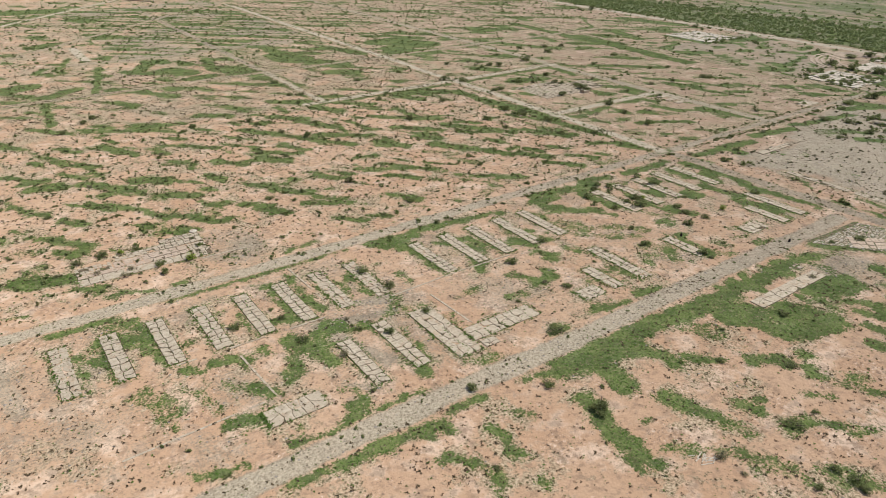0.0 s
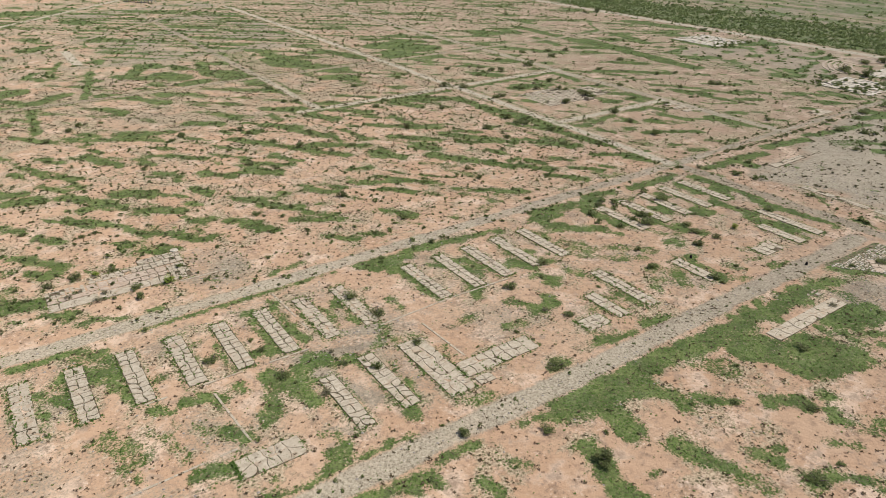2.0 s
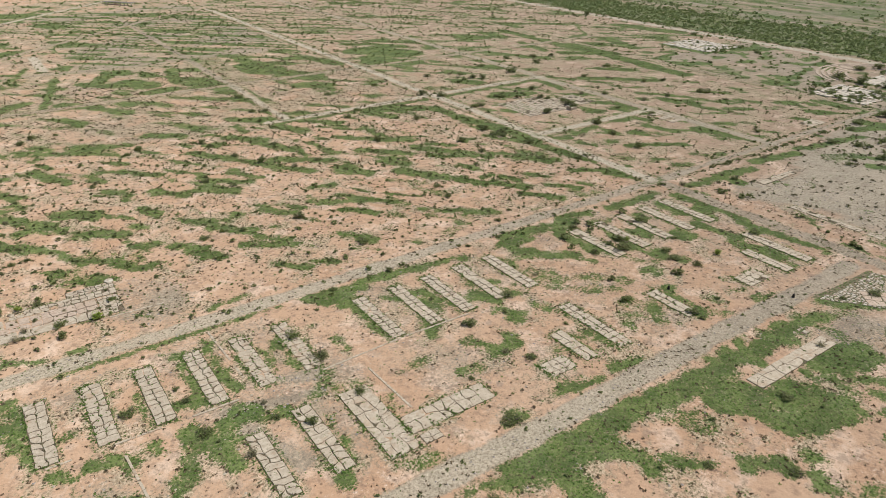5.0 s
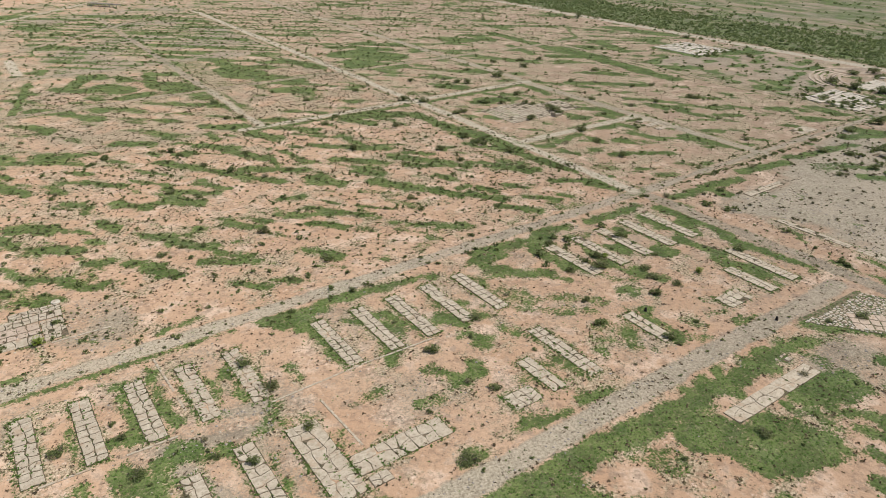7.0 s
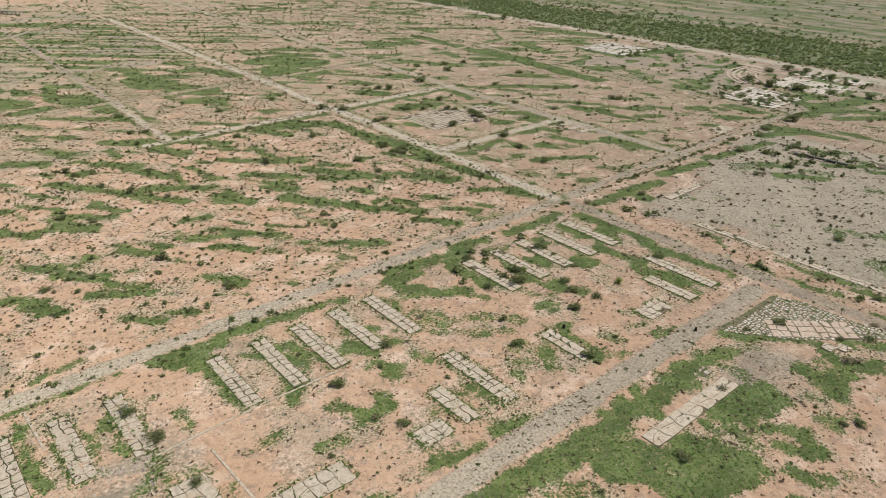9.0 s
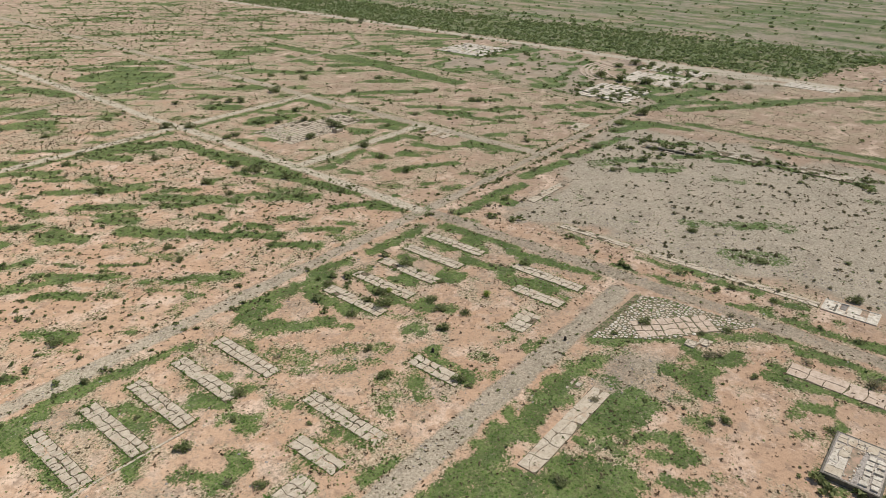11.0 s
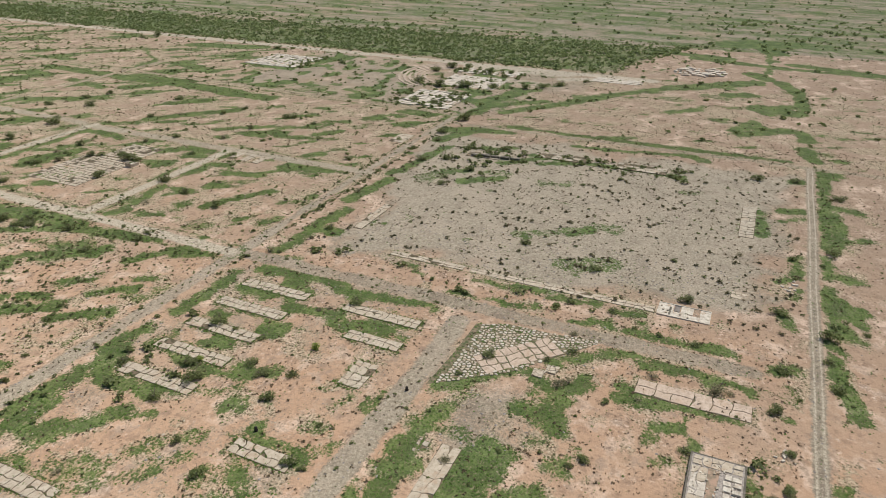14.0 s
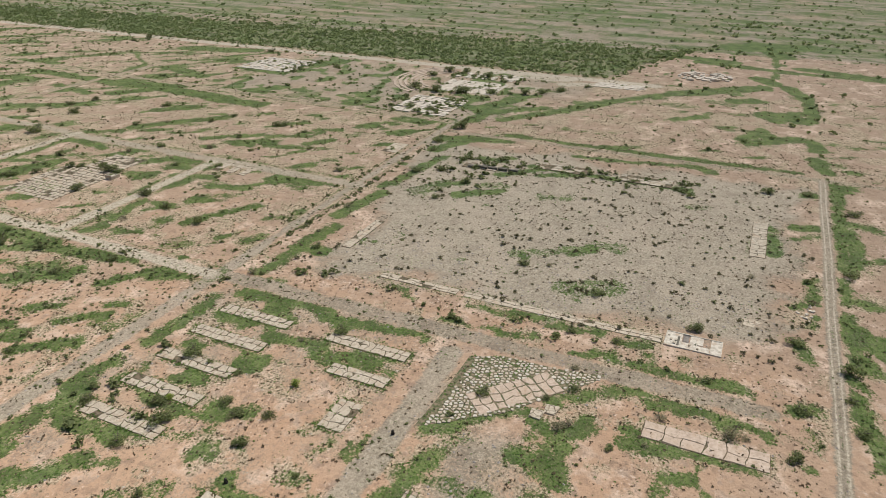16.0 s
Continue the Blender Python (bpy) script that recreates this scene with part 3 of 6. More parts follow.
    litter = 0.5 + (fbm(x / 7, y / 7, 41, 3) - 0.5) * 1.6 + 0.5 * np.clip(1 - abs(green - 0.38) / 0.3, 0, 1) - 0.19
    litter = litter + 0.30 * np.maximum(b_upper, b_north) + 0.30 * np.maximum(b_pink, b_ruins) + 0.03 * yard + 0.20 * b_grey + 0.18 * b_inner + 0.28 * b_east + 0.08 * b_field
    return np.clip(green, 0, 1), np.clip(gravel, 0, 1), np.clip(pale, 0, 1), np.clip(litter, 0, 1)


def relief(x, y):
    """Height of the ground: slight swells, level on the roads."""
    z = 0.22 * (fbm(x / 26, y / 26, 51, 2) - 0.5) + 0.10 * (fbm(x / 5, y / 5, 52, 2) - 0.5)
    calm = np.ones_like(z)
    for name, row in ROADS.items():
        calm = np.minimum(calm, np.clip((road_line(name, x, y) - row[4] - 2.5) / 3, 0, 1))
    return z * calm


# ---- materials ----
class Nodes:
    """A short way to lay out a node material."""

    def __init__(self, name):
        self.mat = bpy.data.materials.new(name)
        self.mat.use_nodes = True
        self.tree = self.mat.node_tree
        self.bsdf = self.tree.nodes["Principled BSDF"]
        self.place = self.tree.nodes.new("ShaderNodeNewGeometry").outputs["Position"]

    def put(self, socket, value):
        if isinstance(value, bpy.types.NodeSocket):
            self.tree.links.new(value, socket)
        elif isinstance(value, (tuple, list)) and len(value) == 3 and socket.type == "RGBA":
            socket.default_value = (*value, 1)
        else:
            socket.default_value = value

    def noise(self, scale, detail=3.0, rough=0.55, vector=None):
        n = self.tree.nodes.new("ShaderNodeTexNoise")
        self.put(n.inputs["Vector"], vector or self.place)
        n.inputs["Scale"].default_value, n.inputs["Detail"].default_value, n.inputs["Roughness"].default_value = scale, detail, rough
        return n.outputs[0]

    def grain(self, scale, detail=3.0, rough=0.6):
        """Noise spread over the whole range from 0 to 1."""
        n = self.tree.nodes.new("ShaderNodeMapRange")
        self.put(n.inputs[0], self.noise(scale, detail, rough))
        n.inputs[1].default_value, n.inputs[2].default_value = 0.27, 0.73
        return n.outputs[0]

    def cells(self, scale, feature="F1", out="Distance"):
        n = self.tree.nodes.new("ShaderNodeTexVoronoi")
        n.feature = feature
        self.put(n.inputs["Vector"], self.place)
        n.inputs["Scale"].default_value = scale
        return n.outputs[out]

    def math(self, op, a, b=0.0, c=0.0):
        n = self.tree.nodes.new("ShaderNodeMath")
        n.operation = op
        for s, v in zip(n.inputs, (a, b, c)):
            self.put(s, v)
        return n.outputs[0]

    def step(self, v, lo, hi, low=0.0, high=1.0):
        n = self.tree.nodes.new("ShaderNodeMapRange")
        n.interpolation_type = "SMOOTHSTEP"
        for s, w in zip(n.inputs, (v, lo, hi, low, high)):
            self.put(s, w)
        return n.outputs[0]

    def mix(self, f, a, b):
        n = self.tree.nodes.new("ShaderNodeMix")
        n.data_type = "RGBA"
        self.put(n.inputs[0], f)
        self.put(n.inputs[6], a)
        self.put(n.inputs[7], b)
        return n.outputs[2]

    def attribute(self, name):
        n = self.tree.nodes.new("ShaderNodeAttribute")
        n.attribute_name = name
        split = self.tree.nodes.new("ShaderNodeSeparateColor")
        self.tree.links.new(n.outputs["Color"], split.inputs[0])
        return (*split.outputs, n.outputs["Alpha"])

    def bump(self, height, strength, distance):
        n = self.tree.nodes.new("ShaderNodeBump")
        n.inputs["Strength"].default_value, n.inputs["Distance"].default_value = strength, distance
        self.put(n.inputs["Height"], height)
        self.tree.links.new(n.outputs[0], self.bsdf.inputs["Normal"])

    def done(self, colour, rough=0.9, specular=0.2):
        self.put(self.bsdf.inputs["Base Color"], colour)
        self.put(self.bsdf.inputs["Roughness"], rough)
        self.bsdf.inputs["Specular IOR Level"].default_value = specular
        return self.mat

    def island(self):
        return self.tree.nodes["Geometry"].outputs["Random Per Island"]

    def random(self):
        return self.tree.nodes.new("ShaderNodeObjectInfo").outputs["Random"]


def ground_material():
    m = Nodes("desert_ground")
    green, gravel, pale, litter = m.attribute("cover")
    broad, mid = m.grain(0.03, 3), m.grain(0.35, 4)
    fine, grit = m.grain(1.5, 4, 0.7), m.grain(5.5, 3, 0.7)
    # open soil: peach sand in soft washes, crusted darker in places
    soil = m.mix(broad, (0.53, 0.336, 0.208), (0.602, 0.416, 0.278))
    # the soil turns from peach in the west to a greyer pink in the east
    east = m.tree.nodes.new("ShaderNodeSeparateXYZ")
    m.put(east.inputs[0], m.place)
    soil = m.mix(m.step(m.math("ADD", east.outputs[0], m.math("MULTIPLY", broad, 90.0)), 200.0, 400.0, 0, 0.85), soil, (0.402, 0.295, 0.206))
    soil = m.mix(m.step(m.grain(0.11, 5, 0.65), 0.48, 0.82, 0, 0.9), soil, (0.76, 0.58, 0.43))
    soil = m.mix(m.step(mid, 0.52, 0.88, 0, 0.68), soil, (0.36, 0.242, 0.16))
    soil = m.mix(m.step(m.grain(0.22, 5, 0.7), 0.56, 0.82, 0, 0.6), soil, (0.32, 0.225, 0.155))
    crust = m.step(m.grain(0.09, 4, 0.65), 0.48, 0.76, 0.04, 0.9)
    clods = m.grain(0.85, 4, 0.7)
    soil = m.mix(m.math("MULTIPLY", m.step(clods, 0.52, 0.82), crust), soil, (0.27, 0.185, 0.13))
    soil = m.mix(m.math("MULTIPLY", m.step(m.math("SUBTRACT", 1.0, clods), 0.58, 0.88), crust), soil, (0.78, 0.62, 0.48))
    soil = m.mix(m.math("MULTIPLY", m.step(grit, 0.60, 0.88, 0, 0.6), crust), soil, (0.18, 0.125, 0.09))
    # litter round the growth: pale clods, round dark tufts, dry stalks
    dots, kind = m.cells(1.25), m.cells(1.25, out="Color")
    pebble = m.mix(m.step(m.grain(1.7, 4, 0.75), 0.30, 0.70), (0.66, 0.53, 0.365), (0.33, 0.245, 0.155))
    pebble = m.mix(m.math("MULTIPLY", m.step(dots, 0.26, 0.50, 1, 0), m.step(kind, 0.34, 0.46)), pebble, (0.10, 0.098, 0.045))
    litter_mask = m.step(m.math("ADD", litter, m.math("MULTIPLY_ADD", clods, 0.9, -0.45)), 0.50, 0.80, 0, 0.9)
    soil = m.mix(litter_mask, soil, pebble)
    # sparse dark dots of dead tufts on bare sand
    wide_dots, wide_kind = m.cells(0.62), m.cells(0.62, out="Color")
    soil = m.mix(m.math("MULTIPLY", m.step(wide_dots, 0.12, 0.26, 1, 0), m.step(wide_kind, 0.60, 0.68, 0, 0.7)), soil, (0.20, 0.13, 0.08))
    # road metal and worn gravel
    stones = m.mix(m.step(clods, 0.30, 0.72), (0.46, 0.385, 0.278), (0.30, 0.245, 0.17))
    stones = m.mix(m.step(m.cells(2.3), 0.15, 0.55, 0.5, 0), stones, (0.25, 0.205, 0.15))
    stones = m.mix(m.step(m.grain(0.14, 5, 0.65), 0.45, 0.78, 0, 0.75), stones, (0.28, 0.222, 0.16))
    stones = m.mix(m.step(m.grain(0.06, 5, 0.7), 0.45, 0.70, 0, 0.7), stones, (0.46, 0.37, 0.27))
    stones = m.mix(m.step(fine, 0.58, 0.85, 0, 0.5), stones, (0.185, 0.15, 0.11))
    stones = m.mix(m.step(m.math("SUBTRACT", 1.0, fine), 0.62, 0.86, 0, 0.65), stones, (0.66, 0.575, 0.45))
    stones = m.mix(m.step(grit, 0.60, 0.85, 0, 0.5), stones, (0.155, 0.13, 0.10))
    dust = m.mix(m.step(fine, 0.35, 0.75), (0.66, 0.575, 0.43), (0.40, 0.335, 0.242))
    dust = m.mix(m.math("MULTIPLY", m.step(dots, 0.16, 0.36, 1, 0), m.step(kind, 0.42, 0.52, 0, 0.9)), dust, (0.17, 0.14, 0.095))
    stones = m.mix(m.step(pale, 0.1, 0.9, 0, 0.85), stones, dust)
    gravel_mask = m.step(m.math("ADD", gravel, m.math("MULTIPLY_ADD", fine, 0.6, -0.30)), 0.28, 0.72)
    ground = m.mix(gravel_mask, soil, stones)
    # low growth
    leaf = m.mix(m.step(m.grain(0.13, 3), 0.25, 0.75), (0.078, 0.138, 0.034), (0.150, 0.222, 0.060))
    leaf = m.mix(m.step(fine, 0.45, 0.85, 0, 0.75), leaf, (0.055, 0.070, 0.026))
    leaf = m.mix(m.math("MULTIPLY", m.step(dots, 0.20, 0.45, 1, 0), m.step(kind, 0.4, 0.5, 0, 0.7)), leaf, (0.048, 0.060, 0.026))
    leaf = m.mix(m.step(m.math("SUBTRACT", 1.0, clods), 0.62, 0.85, 0, 0.6), leaf, (0.31, 0.255, 0.15))
    rag = m.math("ADD", m.math("MULTIPLY_ADD", fine, 0.85, -0.425), m.math("MULTIPLY_ADD", mid, 0.45, -0.225))
    leaf_mask = m.step(m.math("ADD", green, rag), 0.42, 0.78, 0, 0.90)
    colour = m.mix(leaf_mask, ground, leaf)
    m.bump(m.math("ADD", m.math("MULTIPLY", m.grain(0.45, 3, 0.6), 2.2), m.math("ADD", m.math("MULTIPLY", clods, 1.3), m.math("MULTIPLY", grit, 0.4))), 0.45, 0.16)
    m.bsdf.inputs["Diffuse Roughness"].default_value = 0.5
    return m.done(colour, 0.95, 0.1)


def concrete_material(name, light, dark, stain):
    m = Nodes(name)
    base = m.mix(m.step(m.noise(0.9, 4), 0.35, 0.68), light, dark)
    base = m.mix(m.step(m.random(), 0.0, 1.0, 0, 0.55), base, stain)
    base = m.mix(m.step(m.noise(5.0, 4), 0.55, 0.72, 0, 0.6), base, dark)
    base = m.mix(m.step(m.grain(0.3, 5, 0.7), 0.55, 0.85, 0, 0.6), base, (0.42, 0.29, 0.19))
    base = m.mix(m.step(m.grain(2.2, 4, 0.7), 0.62, 0.85, 0, 0.6), base, (0.22, 0.18, 0.125))
    m.bump(m.noise(12.0, 4), 0.4, 0.03)
    return m.done(base, 0.9, 0.2)


def leaf_material(name, a, b, c):
    m = Nodes(name)
    tone = m.mix(m.step(m.island(), 0.0, 1.0), a, b)
    tone = m.mix(m.step(m.random(), 0.2, 1.0, 0, 0.6), tone, c)
    thin = m.tree.nodes.new("ShaderNodeBsdfTranslucent")
    both = m.tree.nodes.new("ShaderNodeMixShader")
    both.inputs[0].default_value = 0.45
    m.put(thin.inputs[0], tone)
    m.tree.links.new(m.bsdf.outputs[0], both.inputs[1])
    m.tree.links.new(thin.outputs[0], both.inputs[2])
    m.tree.links.new(both.outputs[0], m.tree.nodes["Material Output"].inputs[0])
    return m.done(tone, 0.7, 0.25)


def plain_material(name, a, b, scale):
    m = Nodes(name)
    m.bump(m.noise(scale * 4, 3), 0.5, 0.03)
    return m.done(m.mix(m.step(m.noise(scale, 4), 0.35, 0.65), a, b), 0.9, 0.2)


GROUND = ground_material()
CONCRETE = concrete_material("weathered_concrete", (0.555, 0.475, 0.36), (0.40, 0.332, 0.245), (0.465, 0.385, 0.285))
WHITE_CONCRETE = concrete_material("bleached_concrete", (0.64, 0.58, 0.48), (0.42, 0.365, 0.29), (0.56, 0.49, 0.395))
PINK_CONCRETE = concrete_material("pinkish_concrete", (0.56, 0.445, 0.345), (0.42, 0.32, 0.24), (0.48, 0.37, 0.275))
RUBBLE = concrete_material("broken_concrete", (0.50, 0.435, 0.335), (0.31, 0.265, 0.20), (0.41, 0.345, 0.255))
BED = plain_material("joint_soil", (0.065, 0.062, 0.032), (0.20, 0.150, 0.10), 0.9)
PIT = plain_material("pit_concrete", (0.16, 0.14, 0.12), (0.25, 0.22, 0.19), 1.0)
STONE = plain_material("grey_stone", (0.40, 0.35, 0.30), (0.24, 0.21, 0.18), 2.0)
BARK = plain_material("bark", (0.11, 0.085, 0.065), (0.19, 0.155, 0.125), 5.0)
HERB = leaf_material("herb_leaf", (0.095, 0.175, 0.034), (0.205, 0.32, 0.072), (0.14, 0.22, 0.052))
SHRUB = leaf_material("shrub_leaf", (0.12, 0.155, 0.055), (0.28, 0.31, 0.12), (0.18, 0.19, 0.085))
BRIGHT = leaf_material("bright_leaf", (0.22, 0.31, 0.05), (0.42, 0.50, 0.11), (0.32, 0.38, 0.09))
PLANK = plain_material("bleached_wood", (0.60, 0.53, 0.43), (0.42, 0.35, 0.27), 3.0)
DRY = leaf_material("dry_twig", (0.20, 0.185, 0.10), (0.40, 0.36, 0.22), (0.24, 0.23, 0.13))
OLIVE = leaf_material("olive_twig", (0.115, 0.108, 0.055), (0.25, 0.225, 0.125), (0.16, 0.145, 0.08))
TUFT = leaf_material("dry_tuft", (0.115, 0.088, 0.048), (0.25, 0.19, 0.115), (0.15, 0.125, 0.07))
BELT = leaf_material("belt_leaf", (0.15, 0.205, 0.075), (0.33, 0.39, 0.15), (0.23, 0.26, 0.11))
WEEDY_BED = plain_material("weedy_gap_soil", (0.085, 0.098, 0.042), (0.24, 0.185, 0.12), 1.1)


# ---- mesh helpers ----
def big_mesh(name, verts, faces, material, smooth=False):
    """A mesh of equal-sided faces from arrays."""
    me = bpy.data.meshes.new(name)
    n, k = len(faces), faces.shape[1]
    me.vertices.add(len(verts))
    me.vertices.foreach_set("co", np.ascontiguousarray(verts, dtype=np.float32).ravel())
    me.loops.add(n * k)
    me.loops.foreach_set("vertex_index", np.ascontiguousarray(faces, dtype=np.int32).ravel())
    me.polygons.add(n)
    me.polygons.foreach_set("loop_start", np.arange(0, n * k, k, dtype=np.int32))
    me.update(calc_edges=True)
    me.materials.append(material)
    if smooth:
        me.polygons.foreach_set("use_smooth", np.ones(n, dtype=bool))
    return me


def cover_mesh(name, xs, ys, lift):
    """A grid sheet that follows the ground and carries its cover."""
    gx, gy = np.meshgrid(xs, ys)
    x, y = gx.ravel(), gy.ravel()
    nx, ny = len(xs), len(ys)
    z = relief(x, y) + lift
    if lift:
        # a road's margin dips into the soil
        rim = np.minimum(np.minimum(np.arange(nx), nx - 1 - np.arange(nx))[None, :], np.minimum(np.arange(ny), ny - 1 - np.arange(ny))[:, None]).ravel()
        z = z - np.where(rim == 0, lift + 0.06, np.where(rim == 1, 0.5 * lift, 0.0))
    i = (np.arange(ny - 1)[:, None] * nx + np.arange(nx - 1)[None, :]).ravel()
    me = big_mesh(name, np.stack([x, y, z], 1), np.stack([i, i + 1, i + nx + 1, i + nx], 1), GROUND, True)
    cover = me.attributes.new("cover", "FLOAT_COLOR", "POINT")
    cover.data.foreach_set("color", np.stack(zones(x, y), 1).astype(np.float32).ravel())
    return me


def part(name, bm, material, parent, label=""):
    me = bpy.data.meshes.new(name)
    bm.normal_update()
    bm.to_mesh(me)
    bm.free()
    me.materials.append(material)
    ob = new(name, me)
    ob.parent = parent
    return tagged(ob, label)


def box(bm, x0, x1, y0, y1, z0, z1, bevel=0.03, jitter=0.0, rng=random):
    """A block with chipped, softened edges."""
    made = bmesh.ops.create_cube(bm, size=1.0, matrix=Matrix.Translation(((x0 + x1) / 2, (y0 + y1) / 2, (z0 + z1) / 2))
                                 @ Matrix.Diagonal((x1 - x0, y1 - y0, z1 - z0, 1)))
    verts = made["verts"]
    for v in verts:
        v.co += Vector((rng.uniform(-1, 1), rng.uniform(-1, 1), rng.uniform(-1, 1))) * jitter
    if bevel:
        edges = list({e for v in verts for e in v.link_edges})
        bmesh.ops.bevel(bm, geom=edges, offset=bevel, segments=1, affect="EDGES")


def slab_piece(points, z0, z1, tilt=(0.0, 0.0), edge=0.04):
    """A thick flat piece from an outline, with a worn upper edge: vertices about its middle, its faces, its middle."""
    cx = sum(p[0] for p in points) / len(points)
    cy = sum(p[1] for p in points) / len(points)
    n, verts, faces = len(points), [], []
    for ring, (z, pull) in enumerate(((z0, 0.0), (z1 - edge, 0.0), (z1, edge))):
        for px, py in points:
            dx, dy = px - cx, py - cy
            size = max(math.hypot(dx, dy), 0.05)
            k = max(0.2, 1 - pull / size)
            lean = (dx * tilt[0] + dy * tilt[1]) if ring else 0.0
            verts.append((dx * k, dy * k, z + lean))
    for ring in range(2):
        for j in range(n):
            k = (j + 1) % n
            faces.append((ring * n + j, ring * n + k, ring * n + n + k, ring * n + n + j))
    faces.append(tuple(range(2 * n, 3 * n)))
    return verts, faces, (cx, cy)


def piece_object(name, points, z0, z1, material, parent, rng, tilt=0.012, edge=0.04):
    verts, faces, (cx, cy) = slab_piece(points, z0, z1, (rng.uniform(-tilt, tilt), rng.uniform(-tilt, tilt)), edge)
    me = bpy.data.meshes.new(name)
    me.from_pydata(verts, [], faces)
    me.materials.append(material)
    ob = new(name, me)
    ob.parent = parent
    ob.location = (cx, cy, 0)
    return ob


# ---- the ground and the roads ----
def lines(*spans):
    """Grid lines from spans of (from, to, step)."""
    return np.concatenate([np.arange(a, b, s) for a, b, s in spans])


far_steps = 830 * 1.12 ** np.arange(0, 17)
xs = np.concatenate([-far_steps[::-1] + 400, lines((-420, -60, 9), (-60, 262, 1.08), (262, 440, 1.45), (440, 720, 3.0), (720, 1228, 7)), far_steps + 400])
ys = np.concatenate([-far_steps[::-1] + 300, lines((-500, -40, 9), (-40, 0, 2), (0, 225, 1.08), (225, 350, 1.45), (350, 520, 2.5), (520, 800, 3.5), (800, 1126, 7)), far_steps + 300])
tagged(new("ground", cover_mesh("ground", xs, ys, 0.0)), "pinkish desert soil with patches of low green weeds", "ground", kind="structure")
for k, (name, (x0, y0, x1, y1, half, cover)) in enumerate(ROADS.items()):
    wide, step = half + (0.9 if name == "track" else 2.0), (0.4 if name == "track" else 0.7 if name in ("road_north", "road_south", "road_cross") else 1.2)
    if abs(x1 - x0) > 2.5 * abs(y1 - y0):
        across = lines((min(y0, y1) - wide, max(y0, y1) + wide, step))
        me = cover_mesh(name, lines((x0, x1, step)), across, 0.028 + 0.003 * k)
    elif abs(y1 - y0) > 2.5 * abs(x1 - x0):
        me = cover_mesh(name, lines((min(x0, x1) - wide, max(x0, x1) + wide, step)), lines((y0, y1, step)), 0.028 + 0.003 * k)
    else:
        continue
    tagged(new(name, me), "abandoned grey gravel road with sparse weeds", "road", kind="structure")


# ---- cracked concrete foundations ----
def cracked(width, length, cols, rows, rng, wander=0.3, gap=0.07, corner=0.45, merge=0.11):
    """Outlines of the pieces of a slab that has broken along wandering cracks, about its middle."""
    wu = [0.0]
    for i in range(1, cols):
        wu.append((i + rng.uniform(-wander, wander) * 0.6) / cols)
    wu.append(1.0)
    dw, dl = width / cols, length / rows
    node = {}
    for i in range(cols + 1):
        for j in range(rows + 1):
            u, v = wu[i] * width, j * dl
            if 0 < i < cols:
                u += rng.uniform(-wander, wander) * dw * 0.6
            if 0 < j < rows:
                v += rng.uniform(-wander, wander) * dl * 1.1
            if (i in (0, cols)) or (j in (0, rows)):
                u += rng.uniform(-0.05, 0.05)
                v += rng.uniform(-0.05, 0.05)
            node[i, j] = (u - width / 2, v - length / 2)
    mids = {}

    def middle(a, b, rim):
        key = (min(a, b), max(a, b))
        if key not in mids:
            (ax, ay), (bx, by) = node[a], node[b]
            s, k = rng.uniform(0.35, 0.65), (0.03 if rim else 0.13) * rng.uniform(-1, 1)
            mids[key] = (ax + (bx - ax) * s - (by - ay) * k, ay + (by - ay) * s + (bx - ax) * k)
        return mids[key]

    def border(cells):
        """The outline of one cell or of two that share a side."""
        sides = []
        for i, j in cells:
            quad = ((i, j), (i + 1, j), (i + 1, j + 1), (i, j + 1))
            rims = (j == 0, i + 1 == cols, j + 1 == rows, i == 0)
            sides += [(quad[k], quad[(k + 1) % 4], rims[k]) for k in range(4)]
        ways = {(a, b) for a, b, rim in sides}
        follow = {a: (b, rim) for a, b, rim in sides if (b, a) not in ways}
        ring, here = [], sides[0][0]
        for k in range(len(follow)):
            there, rim = follow[here]
            ring += [node[here], middle(here, there, rim)]
            here = there
        return ring

    out, taken = [], set()
    for j in range(rows):
        for i in range(cols):
            if (i, j) in taken:
                continue
            cells, dice_ = [(i, j)], rng.random()
            if dice_ < merge and i + 1 < cols and (i + 1, j) not in taken:
                cells.append((i + 1, j))
            elif dice_ < 2 * merge and j + 1 < rows and (i, j + 1) not in taken:
                cells.append((i, j + 1))
            taken.update(cells)
            ring = border(cells)
            n = len(ring)
            cx, cy = sum(p[0] for p in ring) / n, sum(p[1] for p in ring) / n
            g = gap * rng.uniform(0.5, 1.7)
            if rng.random() < corner:
                k = rng.randrange(n // 2) * 2
                pull = rng.uniform(0.12, 0.4)
                ring[k] = (ring[k][0] + (cx - ring[k][0]) * pull, ring[k][1] + (cy - ring[k][1]) * pull)
            out.append([(px + (cx - px) * g / max(0.3, math.hypot(px - cx, py - cy)), py + (cy - py) * g / max(0.3, math.hypot(px - cx, py - cy))) for px, py in ring])
    return out


